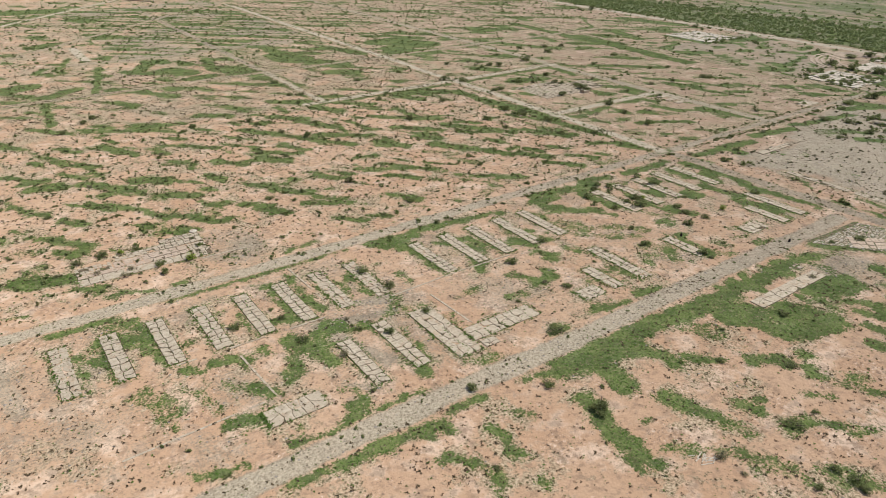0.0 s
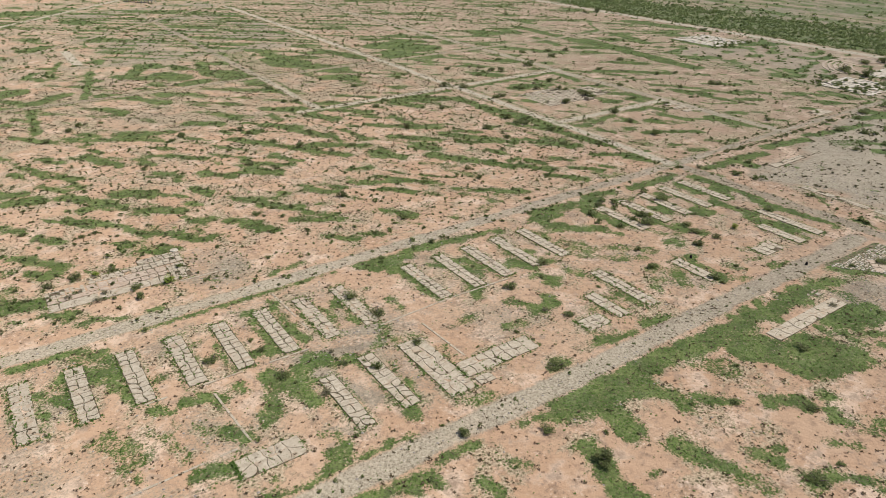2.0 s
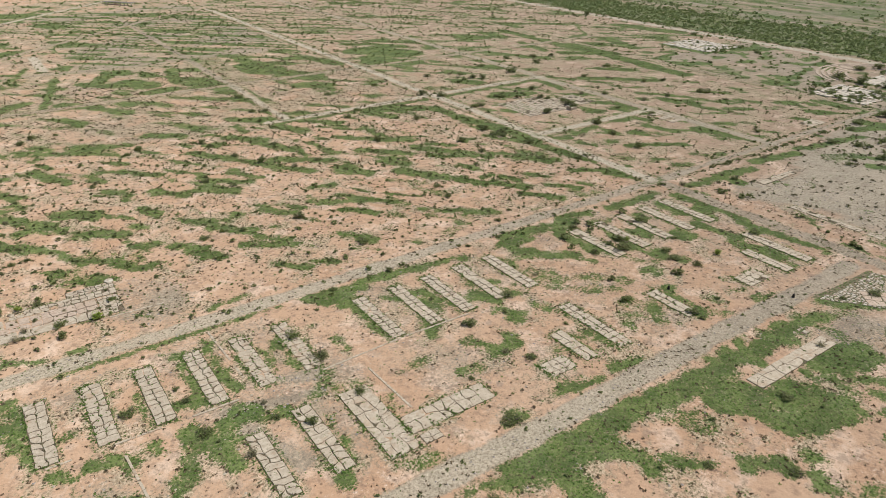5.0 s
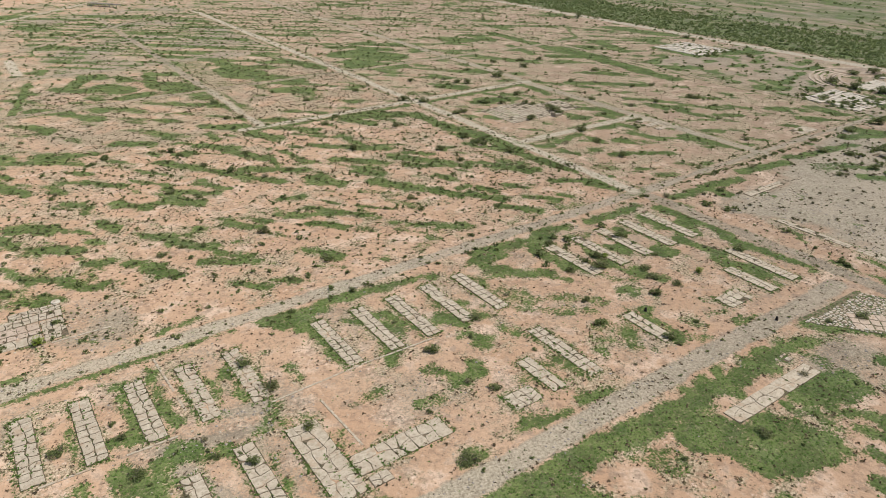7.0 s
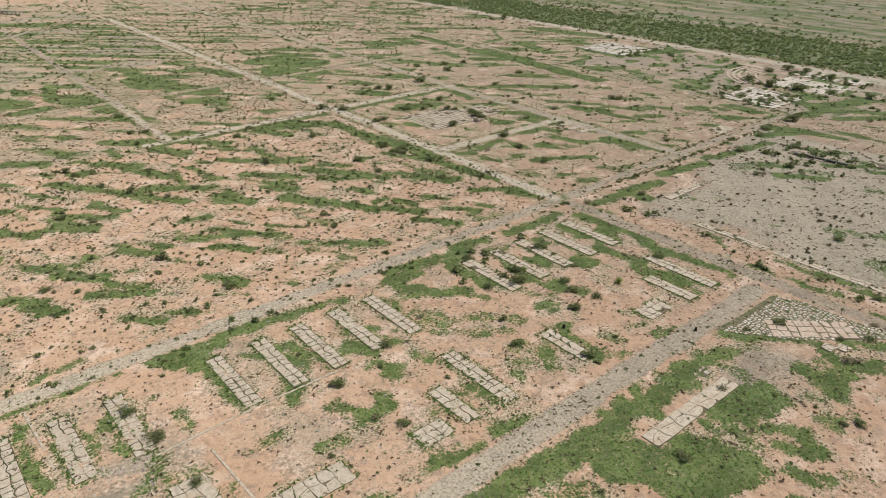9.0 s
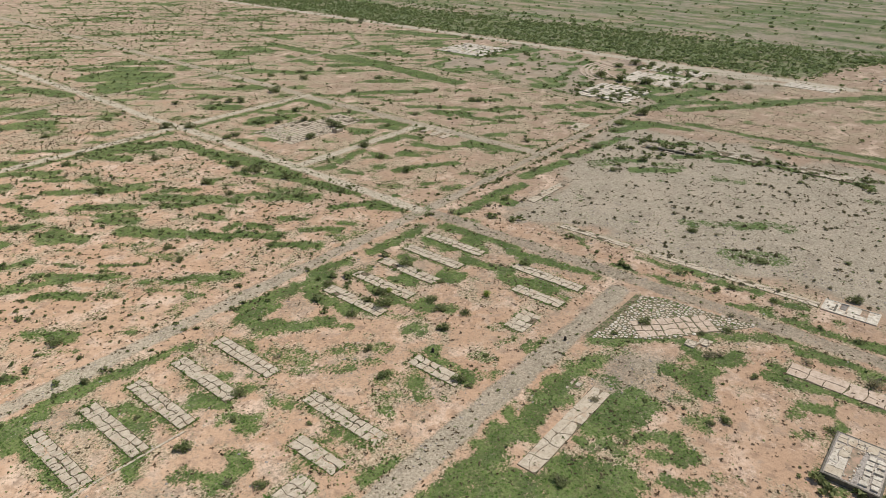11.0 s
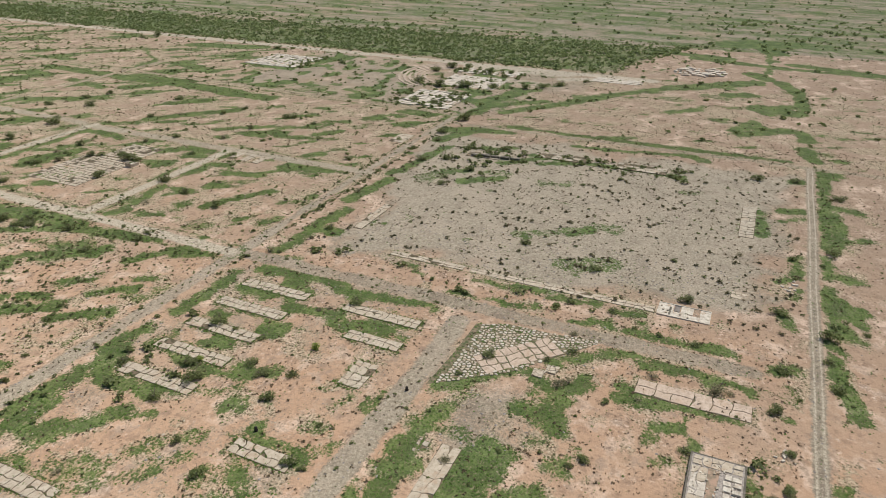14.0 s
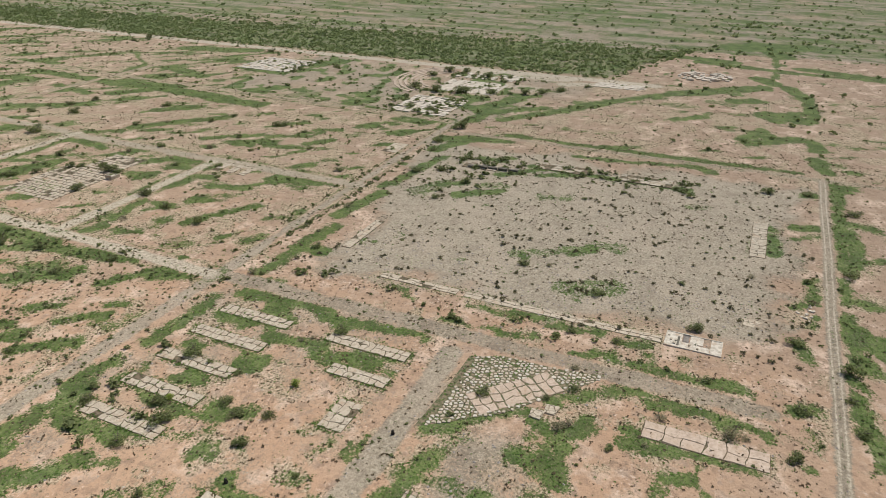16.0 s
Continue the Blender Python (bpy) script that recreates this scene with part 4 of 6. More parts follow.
def bed_mesh(width, length, top, rng):
    """The low earth bed under a slab, ragged along its foot."""
    ring, n = [], 40
    for k in range(n):
        s = k / n * 4
        side, f = int(s), s - int(s)
        a = [(-1, -1), (1, -1), (1, 1), (-1, 1)][side]
        b = [(1, -1), (1, 1), (-1, 1), (-1, -1)][side]
        ring.append(((a[0] + (b[0] - a[0]) * f) * width / 2, (a[1] + (b[1] - a[1]) * f) * length / 2))
    verts, faces = [], []
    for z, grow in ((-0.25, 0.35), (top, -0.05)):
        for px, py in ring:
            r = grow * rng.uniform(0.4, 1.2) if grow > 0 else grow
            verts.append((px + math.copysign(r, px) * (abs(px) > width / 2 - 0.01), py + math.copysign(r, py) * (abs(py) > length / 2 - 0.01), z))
    for k in range(n):
        j = (k + 1) % n
        faces.append((k, j, n + j, n + k))
    faces.append(tuple(range(n, 2 * n)))
    me = bpy.data.meshes.new("earth_bed")
    me.from_pydata(verts, [], faces)
    me.materials.append(BED)
    return me


def slab(name, x0, x1, y0, y1, cols, rows, label, seed, top=0.14, lost=0.05, turn=0.0, group="", material=None, gap=0.07, wander=0.3, blank=()):
    """A ground slab, broken into panels; its corners in metres."""
    rng = random.Random(seed)
    w, l = x1 - x0, y1 - y0
    thing = new(name)
    thing.matrix_world = pose((x0 + x1) / 2, (y0 + y1) / 2, 0, 0, 0, turn)
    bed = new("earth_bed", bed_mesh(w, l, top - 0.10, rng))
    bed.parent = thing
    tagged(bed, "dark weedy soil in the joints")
    for k, ring in enumerate(cracked(w, l, cols, rows, rng, wander, gap)):
        if rng.random() < lost or k in blank:
            continue
        piece_object("panel", ring, -0.1, top + rng.uniform(-0.035, 0.03), material or CONCRETE, thing, rng)
    return tagged(thing, label, "foundation slab", group, "thing")


BARRACKS = "rows of barrack foundation slabs"
LONG = "long cracked tan concrete barrack slab lying in soil"
SHORT = "shorter cracked tan concrete barrack slab in soil"
SUNKEN = "weed-grown broken concrete barrack slab half sunk in soil"
for i, (x0, x1, y0, y1) in enumerate(SLABS):
    lost = 0.04 if i in (13, 14, 15, 19) else 0.0
    slab("barrack_slab", x0, x1, y0, y1, 2, round((y1 - y0) / 2.15) + (i * 5) % 3 - 1, SUNKEN if lost or i == 24 else SHORT if y1 - y0 < 17 else LONG,
         100 + i, group=BARRACKS, lost=lost, wander=0.12 + 0.06 * (i % 4), gap=0.11)
SQUARE = "small squarish cracked concrete slab in pink soil"
slab("wash_house_slab", 126.4, 134.2, 110.2, 115.6, 3, 3, SQUARE, 160, lost=0.0)
slab("wash_house_slab", 203.2, 213.0, 109.2, 115.2, 4, 3, SQUARE, 161, lost=0.08)
slab("wash_house_slab", 34.1, 47.6, 111.3, 117.2, 5, 2, "pale concrete slab with few wide cracks and weeds", 162, lost=0.0, wander=0.35)

# the mess hall: two slabs that meet at a corner
slab("mess_hall_slab", 81.6, 88.6, 108.8, 133.0, 3, 9, "broad cracked concrete slab joining a second slab", 170, lost=0.0)
slab("mess_hall_slab", 88.75, 110.8, 112.6, 118.6, 8, 2, "cracked concrete slab running off a broader slab", 171, lost=0.0)
slab("step_slab", 89.6, 94.0, 108.6, 111.6, 2, 2, "small broken concrete step slab overgrown with weeds", 172, lost=0.25)

# south of the road
slab("hall_slab", 163.2, 195.1, 79.8, 84.1, 7, 2, "long narrow pale concrete slab amid green weeds", 173, top=0.17, lost=0.0, gap=0.06, wander=0.4)
slab("store_slab", 228.9, 234.6, 25.8, 51.0, 2, 6, "pale concrete slab in large panels beside dry brush", 174, top=0.14, lost=0.0, gap=0.09, wander=0.1, material=PINK_CONCRETE)
slab("long_kerb_slab", 266.4, 269.4, 52.6, 108.0, 2, 19, "very long narrow concrete walk along grey gravel", 175, top=0.15, lost=0.06)
slab("long_kerb_slab", 266.6, 269.6, 110.2, 135.6, 2, 9, "long narrow concrete walk along grey gravel", 176, top=0.15, lost=0.1)
slab("gate_slab", 283.9, 287.9, 29.6, 34.0, 3, 3, "small square concrete slab on grey gravel", 177)
slab("guard_slab", 328.6, 357.6, 29.8, 34.6, 12, 2, "pale concrete slab with crosswise joints on gravel", 178, lost=0.05, material=RUBBLE)
slab("walk_slab", 279.5, 303.0, 153.9, 157.2, 11, 2, "worn concrete walk half buried in soil", 179, lost=0.14)
slab("small_slab", 371.0, 384.0, 186.0, 193.5, 4, 3, "pale concrete slab far across the soil", 180)

# north of the road: the great slab in bands
slab("great_slab", 11.8, 44.5, 198.3, 202.6, 10, 1, "wide pale concrete floor band beside bushes", 181, lost=0.0, gap=0.1, wander=0.15)
slab("great_slab", 12.0, 44.5, 202.8, 205.2, 12, 1, "narrow pinkish concrete floor band with weedy joints", 182, material=PINK_CONCRETE, lost=0.04, gap=0.12, wander=0.15)
slab("block_floor", 12.0, 22.2, 205.4, 210.4, 8, 4, "floor of small pale concrete blocks in dark joints", 183, lost=0.12, gap=0.12)
slab("great_slab", 22.5, 44.5, 205.4, 209.0, 8, 1, "pinkish concrete floor band with wide joints", 184, material=PINK_CONCRETE, lost=0.0, gap=0.1, wander=0.15)
slab("great_slab", 44.8, 50.2, 198.2, 208.8, 4, 6, "broken concrete floor end with weeds", 185, lost=0.1)
slab("great_slab", 38.0, 50.6, 213.2, 216.8, 8, 3, "broken concrete floor corner with weeds", 186, lost=0.12, gap=0.14)
slab("great_slab", 23.5, 50.4, 209.3, 213.0, 14, 2, "outer concrete floor band of small broken panels", 191, lost=0.08, gap=0.13, wander=0.2)
ring_base = bmesh.new()
bmesh.ops.create_cone(ring_base, cap_ends=True, segments=24, radius1=1.25, radius2=1.15, depth=0.3, matrix=Matrix.Translation((0, 0, 0.12)))
disc = part("round_footing", ring_base, WHITE_CONCRETE, None)
disc.location = (49.8, 217.6, 0)
tagged(disc, "pale round concrete footing on gravel soil", "footing")
slab("tile_floor", 266.0, 298.0, 278.0, 307.0, 14, 12, "pale grid of concrete floor blocks with dark joints", 187, lost=0.08, gap=0.24, material=CONCRETE, wander=0.1)
slab("tile_floor", 298.6, 316.0, 280.5, 299.0, 8, 7, "pale concrete floor blocks breaking up in weeds", 192, lost=0.3, gap=0.24, material=CONCRETE, wander=0.12)
slab("row_slab", 318.5, 327.5, 229.5, 233.0, 4, 1, "row of pale concrete blocks in weeds", 188, lost=0.1)
slab("row_slab", 318.5, 327.5, 236.0, 239.5, 4, 1, "row of pale concrete blocks in weeds", 189, lost=0.1)
slab("row_slab", 318.5, 327.5, 243.0, 246.5, 4, 1, "row of pale concrete blocks in weeds", 190, lost=0.1)
for k, (y0, y1) in enumerate(((136.0, 151.5), (100.0, 121.0), (66.0, 87.0))):
    slab("field_edge_slab", 367.0 + 11.5 * (k > 0), 373.5 + 13.0 * (k > 0), y0, y1, 3, 7, "broken dark-edged concrete slab behind brush", 200 + k, top=0.3, lost=0.3, material=RUBBLE, gap=0.15)


# ---- cobbled triangle of broken concrete by the crossing ----
def clip_cell(ring, px, py, nx, ny):
    """Keeps the part of a ring on the far side of a line from the way (nx, ny)."""
    out = []
    for k in range(len(ring)):
        a, b = ring[k], ring[(k + 1) % len(ring)]
        da, db = (a[0] - px) * nx + (a[1] - py) * ny, (b[0] - px) * nx + (b[1] - py) * ny
        if da <= 0:
            out.append(a)
        if (da < 0 < db) or (db < 0 < da):
            t = da / (da - db)
            out.append((a[0] + (b[0] - a[0]) * t, a[1] + (b[1] - a[1]) * t))
    return out


def inside(ring, x, y):
    hit = False
    for k in range(len(ring)):
        (ax, ay), (bx, by) = ring[k], ring[(k + 1) % len(ring)]
        if (ay > y) != (by > y) and x < (bx - ax) * (y - ay) / (by - ay) + ax:
            hit = not hit
    return hit


def cell_pieces(outline, spacing, gap, rng, hole=None):
    """Outlines of stones that fill an outline, one to each of many scattered middles."""
    x0, x1 = min(p[0] for p in outline), max(p[0] for p in outline)
    y0, y1 = min(p[1] for p in outline), max(p[1] for p in outline)
    seeds, rows = [], int((y1 - y0) / spacing) + 3
    for j in range(-1, rows):
        for i in range(-1, int((x1 - x0) / spacing) + 3):
            seeds.append((x0 + (i + 0.5 * (j % 2) + rng.uniform(-0.36, 0.36)) * spacing, y0 + (j + rng.uniform(-0.36, 0.36)) * spacing))
    out = []
    for sx, sy in seeds:
        if (hole and (not inside(outline, sx, sy) or inside(hole, sx, sy))):
            continue
        ring = [(sx - 2 * spacing, sy - 2 * spacing), (sx + 2 * spacing, sy - 2 * spacing), (sx + 2 * spacing, sy + 2 * spacing), (sx - 2 * spacing, sy + 2 * spacing)]
        for qx, qy in seeds:
            dx, dy = qx - sx, qy - sy
            d = math.hypot(dx, dy)
            if 0 < d < 2.6 * spacing:
                ring = clip_cell(ring, sx + dx / 2 - dx / d * gap * rng.uniform(0.6, 1.5), sy + dy / 2 - dy / d * gap * rng.uniform(0.6, 1.5), dx / d, dy / d)
        if not hole:
            for k in range(len(outline)):
                (ax, ay), (bx, by) = outline[k], outline[(k + 1) % len(outline)]
                d = math.hypot(bx - ax, by - ay)
                if len(ring) > 2:
                    ring = clip_cell(ring, ax, ay, (ay - by) / d, (bx - ax) / d)
        if len(ring) > 2:
            out.append(ring)
    return out


PLAZA = [(226.1, 90.0), (242.3, 75.4), (236.3, 69.0), (221.5, 85.3)]
slab("paved_plaza", 231.6 - 10.9, 231.6 + 10.9, 79.9 - 4.0, 79.9 + 4.0, 9, 3, "cracked tan concrete plaza with wide dark joints", 7, top=0.15, lost=0.02, turn=-42.5, gap=0.17, wander=0.2, material=PINK_CONCRETE)
rng = random.Random(7)
COBBLES = [(211.5, 96.0), (226.5, 95.0), (240.5, 95.0), (244.0, 87.0), (244.5, 73.5), (246.5, 62.5), (242.0, 65.0), (237.5, 69.0), (223.7, 80.0), (219.0, 86.0)]
thing = new("broken_paving")
bm = bmesh.new()
f = bm.faces.new([bm.verts.new((x, y, 0.055)) for x, y in COBBLES])
bmesh.ops.triangulate(bm, faces=[f])
part("weedy_soil", bm, WEEDY_BED, thing, "dark weedy soil between the stones")
stones = cell_pieces(COBBLES, 1.08, 0.17, rng, PLAZA)
for k, ring in enumerate(stones[:300]):
    if rng.random() < 0.10:
        continue
    piece_object("stone", ring, -0.1, 0.17 + rng.uniform(-0.05, 0.05), CONCRETE if rng.random() < 0.5 else WHITE_CONCRETE, thing, rng, 0.05, 0.05)
tagged(thing, "crazed pale concrete stones with dark weedy gaps", "paving")
for cx, cy in ((226.5, 73.2), (229.2, 70.6)):
    thing = new("concrete_chunk")
    for ring in cell_pieces([(cx - 1.5, cy + 1.3), (cx + 1.4, cy + 1.5), (cx + 1.6, cy - 1.6), (cx - 1.6, cy - 1.2)], 1.5, 0.06, rng):
        piece_object("piece", ring, -0.1, 0.3 + rng.uniform(-0.05, 0.05), CONCRETE, thing, rng)
    tagged(thing, "broken concrete slab chunk beside a weedy hollow", "rubble")


# ---- raised ruin with low walls ----
# dark colour holds stains and also the shade of the walls' sunless sides
DARK_WALL = plain_material("stained_shaded_wall", (0.20, 0.175, 0.14), (0.11, 0.10, 0.075), 0.9)
TERRACE = plain_material("terrace_earth", (0.50, 0.40, 0.30), (0.36, 0.28, 0.21), 0.6)
EARTH = plain_material("earth_fill", (0.40, 0.27, 0.19), (0.24, 0.19, 0.13), 1.2)


def raised_ruin():
    thing = new("raised_foundation")
    thing.location = (198.3, 26.0, 0)
    rng = random.Random(12)
    w, l, h = 15.2, 10.7, 1.3
    for a, b in (((0, w), (0, 0.4)), ((0, w), (l - 0.4, l)), ((0, 0.4), (0.4, l - 0.4)), ((w - 0.4, w), (0.4, l - 0.4))):
        bm = bmesh.new()
        box(bm, a[0], a[1], b[0], b[1], -0.3, h - 0.14, 0.05, 0.03, rng)
        part("retaining_wall", bm, DARK_WALL, thing, "concrete wall darkened by stains and painted shade")
    bm = bmesh.new()
    box(bm, 0.4, w - 0.4, 0.4, l - 0.4, -0.2, h - 0.16, 0.0)
    part("infill", bm, STONE, thing, "grey rubble and earth infill")
    bm = bmesh.new()
    box(bm, 0.6, w - 3.8, 4.6, 7.0, 0.0, h - 0.10, 0.05, 0.1, rng)
    part("earth_floor", bm, EARTH, thing, "pinkish earth and rubble floor")
    for ring in cracked(w - 4.4, 3.1, 5, 2, rng, 0.25, 0.1):
        if rng.random() > 0.1:
            piece_object("floor_slab", [(x + w / 2 - 1.7, y + l - 2.1) for x, y in ring], h - 0.7, h + rng.uniform(-0.08, 0.1), WHITE_CONCRETE if rng.random() < 0.7 else CONCRETE, thing, rng, 0.05)
    for ring in cracked(3.0, l - 1.2, 2, 5, rng, 0.2, 0.12):
        piece_object("floor_slab", [(x + w - 2.1, y + l / 2) for x, y in ring], h - 0.7, h + rng.uniform(-0.1, 0.06), CONCRETE, thing, rng, 0.04)
    for k in range(12):
        bm = bmesh.new()
        x, y = 0.9 + 1.72 * (k % 6) + rng.uniform(-0.1, 0.1), 0.75 + 1.9 * (k // 6)
        box(bm, x, x + rng.uniform(1.0, 1.35), y, y + rng.uniform(1.2, 1.65), h - 0.6, h + rng.uniform(0.05, 0.3), 0.07, 0.1, rng)
        part("machine_block", bm, WHITE_CONCRETE, thing, "bleached concrete block")
    for k in range(120):
        bm = bmesh.new()
        x, y, size = rng.uniform(0.8, w - 0.8), rng.uniform(0.8, l - 0.8), rng.uniform(0.08, 0.3)
        box(bm, x - size, x + size, y - size * 0.7, y + size * 0.7, h - 0.6, h - 0.1 + size * 0.6, 0.04, 0.1, rng)
        part("rubble_block", bm, WHITE_CONCRETE if k % 4 == 0 else RUBBLE, thing)
    tagged(thing, "raised broken concrete foundation filled with rubble", "foundation")


def white_ruin():
    thing = new("latrine_foundation")
    thing.location = (265.9, 38.0, 0)
    thing.scale = (1, 0.82, 1)
    rng = random.Random(13)
    w, l, h = 7.0, 17.0, 0.34
    for a, b in (((0, w), (0, 0.3)), ((0, w), (l - 0.3, l)), ((0, 0.3), (0.3, l - 0.3)), ((w - 0.3, w), (0.3, l - 0.3)), ((0.3, w - 0.3), (7.4, 7.7)), ((0.3, w - 0.3), (12.0, 12.3))):
        bm = bmesh.new()
        box(bm, a[0], a[1], b[0], b[1], -0.2, h, 0.03, 0.02, rng)
        part("low_wall", bm, WHITE_CONCRETE, thing)
    for x0, x1, y0, y1 in ((0.3, w - 0.3, 0.3, 3.4), (0.3, 2.6, 3.5, 7.4), (0.3, w - 0.3, 7.7, 9.6), (0.3, 3.0, 9.7, 12.0), (0.3, w - 0.3, 12.3, 16.7), (3.1, w - 0.3, 5.6, 7.4)):
        bm = bmesh.new()
        box(bm, x0, x1, y0, y1, -0.1, h - 0.12, 0.03, 0.04, rng)
        part("floor_slab", bm, WHITE_CONCRETE, thing)
    bm = bmesh.new()
    box(bm, 3.1, w - 0.4, 9.9, 11.8, -0.15, 0.06, 0.0)
    part("pit_floor", bm, PIT, thing, "dark open pit floor")
    # thin dark plate on the floor; its colour stands in for shade inside a slot
    bm = bmesh.new()
    box(bm, 0.9, 5.2, 12.6, 13.3, h - 0.10, h - 0.02, 0.01)
    part("drain_slot_shade", bm, DARK_WALL, thing, "dark strip painted as a shaded drain slot")
    bm = bmesh.new()
    box(bm, 2.7, w - 0.35, 3.6, 5.5, -0.1, h - 0.16, 0.0, 0.03, rng)
    part("earth_patch", bm, EARTH, thing, "pinkish earth on the floor")
    for k in range(8):
        bm = bmesh.new()
        x, y, s = rng.uniform(0.8, w - 0.8), rng.uniform(0.8, l - 0.8), rng.uniform(0.15, 0.4)
        box(bm, x - s, x + s, y - s, y + s, 0, h + s * 0.5, 0.04, 0.08, rng)
        part("rubble_block", bm, RUBBLE, thing)
    tagged(thing, "bleached white concrete foundation with dark open pits", "foundation")


raised_ruin()
white_ruin()


slab("step_slab", 190.2, 195.4, 86.6, 87.9, 4, 1, "small sunken concrete step strip in green weeds", 199, top=0.07, lost=0.25, material=RUBBLE)
slab("step_slab", 190.6, 195.0, 88.4, 89.2, 4, 1, "small sunken concrete step strip in green weeds", 198, top=0.06, lost=0.25, material=RUBBLE)

# ---- thin concrete kerbs between the rows ----
def kerb(x0, y0, x1, y1, seed):
    rng = random.Random(seed)
    thing = new("concrete_kerb")
    thing.location = (x0, y0, 0)
    d = math.hypot(x1 - x0, y1 - y0)
    ux, uy, s = (x1 - x0) / d, (y1 - y0) / d, 0.0
    while s < d - 0.6:
        e = min(d, s + rng.uniform(1.4, 3.4))
        if rng.random() > 0.16:
            hw = 0.27
            ring = [(ux * s - uy * hw, uy * s + ux * hw), (ux * s + uy * hw, uy * s - ux * hw), (ux * (e - 0.12) + uy * hw, uy * (e - 0.12) - ux * hw), (ux * (e - 0.12) - uy * hw, uy * (e - 0.12) + ux * hw)]
            piece_object("kerb_stone", ring, -0.1, 0.11 + rng.uniform(-0.04, 0.04), CONCRETE, thing, rng, 0.02)
        s = e
    tagged(thing, "thin broken concrete kerb line in weeds", "kerb", "kerb lines")


for k, row in enumerate(((6, 119.2, 36.2, 120.2), (37.8, 140.2, 39.2, 121.0), (24.0, 145.0, 41, 144.6), (83, 143.4, 107, 144.4), (92.3, 137.8, 93.2, 120.0), (65.4, 174.2, 66.4, 150.0),
                         (41, 144.6, 66, 144.0), (107, 144.4, 128, 143.8), (46, 196.5, 60, 196.0))):
    kerb(*row, 300 + k)


# ---- far ruins ----
def ruin_rows(name, x0, x1, y0, y1, step_x, step_y, label, seed, lost, top, material):
    """A far field of broken slab pieces, in one mesh."""
    rng = random.Random(seed)
    verts, faces = [], []
    nx, ny = int((x1 - x0) / step_x), int((y1 - y0) / step_y)
    for i in range(nx):
        for j in range(ny):
            if rng.random() < lost:
                continue
            cx, cy = x0 + (i + 0.5) * step_x, y0 + (j + 0.5) * step_y
            a, b = step_x * rng.uniform(0.43, 0.495), step_y * rng.uniform(0.44, 0.495)
            ring = [(cx + sx * a + rng.uniform(-0.2, 0.2), cy + sy * b + rng.uniform(-0.2, 0.2)) for sx, sy in ((-1, -1), (1, -1), (1, 1), (-1, 1))]
            v, f, (mx, my) = slab_piece(ring, -0.2, top * rng.uniform(0.5, 1.4), (rng.uniform(-0.05, 0.05), rng.uniform(-0.05, 0.05)), 0.06)
            n = len(verts)
            verts += [(mx + p[0], my + p[1], p[2]) for p in v]
            faces += [tuple(n + q for q in face) for face in f]
    me = bpy.data.meshes.new(name)
    me.from_pydata(verts, [], faces)
    me.materials.append(material)
    return tagged(new(name, me), label, "ruin", kind="stuff")


ruin_rows("ruin_floor", 487, 519, 184, 224, 3.0, 2.6, "bleached concrete floor of broken panels", 401, 0.02, 0.14, WHITE_CONCRETE)
ruin_rows("ruin_floor", 434, 470, 191, 228, 2.4, 4.2, "tilted broken concrete panels with brush between", 402, 0.15, 0.45, WHITE_CONCRETE)
ruin_rows("ruin_floor", 487, 526, 332, 376, 3.4, 2.8, "broken concrete panels far off among bushes", 403, 0.2, 0.35, WHITE_CONCRETE)
ruin_rows("ruin_floor", 536, 549, 104, 136, 3.2, 2.6, "bleached concrete strip at the edge of the brush", 404, 0.1, 0.3, WHITE_CONCRETE)
ruin_rows("ruin_floor", 524, 540, 182, 226, 4.0, 3.0, "scattered concrete blocks among bushes", 405, 0.55, 0.5, WHITE_CONCRETE)


def terrace(cx, cy, radius, k):
    """One curved low step of a seating bank."""
    bm = bmesh.new()
    n, prev = 26, None
    for i in range(n + 1):
        a = radians(28 + 130 * i / n)
        wob = 0.25 * math.sin(i * 1.7 + k)
        ring = [bm.verts.new((cx + (radius + d + wob) * math.cos(a), cy + (radius + d + wob) * math.sin(a), z)) for d, z in ((-1.1, -0.2), (-0.9, 0.28), (0.9, 0.3), (1.2, -0.2))]
        if prev:
            for q in range(3):
                bm.faces.new((prev[q], prev[q + 1], ring[q + 1], ring[q]))
        prev = ring
    return bm


thing = new("terraced_bank")
for k in range(6):
    part("terrace_step", terrace(514, 216, 25 + 3.4 * k, k), TERRACE, thing)
tagged(thing, "pale curved terraces of an old seating bank", "terrace")
rng = random.Random(21)
bm = bmesh.new()
for k in range(90):
    a, r = rng.uniform(0, 6.283), 15 * math.sqrt(rng.random())
    x, y, s = 592 + r * math.cos(a), 75 + 1.1 * r * math.sin(a), rng.uniform(0.5, 1.5)
    box(bm, x - s, x + s, y - s, y + s, -0.2, s * rng.uniform(0.5, 1.0), 0.15, 0.35, rng)
tagged(part("rubble_mound", bm, WHITE_CONCRETE, None), "round mound of bleached concrete rubble in brush", "rubble", kind="stuff")

# the wreck of a small block building
thing = new("collapsed_hut")
thing.location = (293.5, 276.4, 0)
for x0, x1, y0, y1, h in ((-2.2, 2.2, -1.9, -1.5, 1.5), (-2.2, -1.8, -1.5, 1.6, 1.9), (1.6, 2.1, -1.5, 0.4, 1.1)):
    bm = bmesh.new()
    box(bm, x0, x1, y0, y1, -0.1, h, 0.05, 0.12, rng)
    part("broken_wall", bm, RUBBLE, thing)
bm = bmesh.new()
box(bm, -1.7, 1.5, -1.4, 1.4, -0.1, 0.35, 0.05, 0.15, rng)
part("debris_floor", bm, DARK_WALL, thing, "dark debris inside the walls")
bm = bmesh.new()
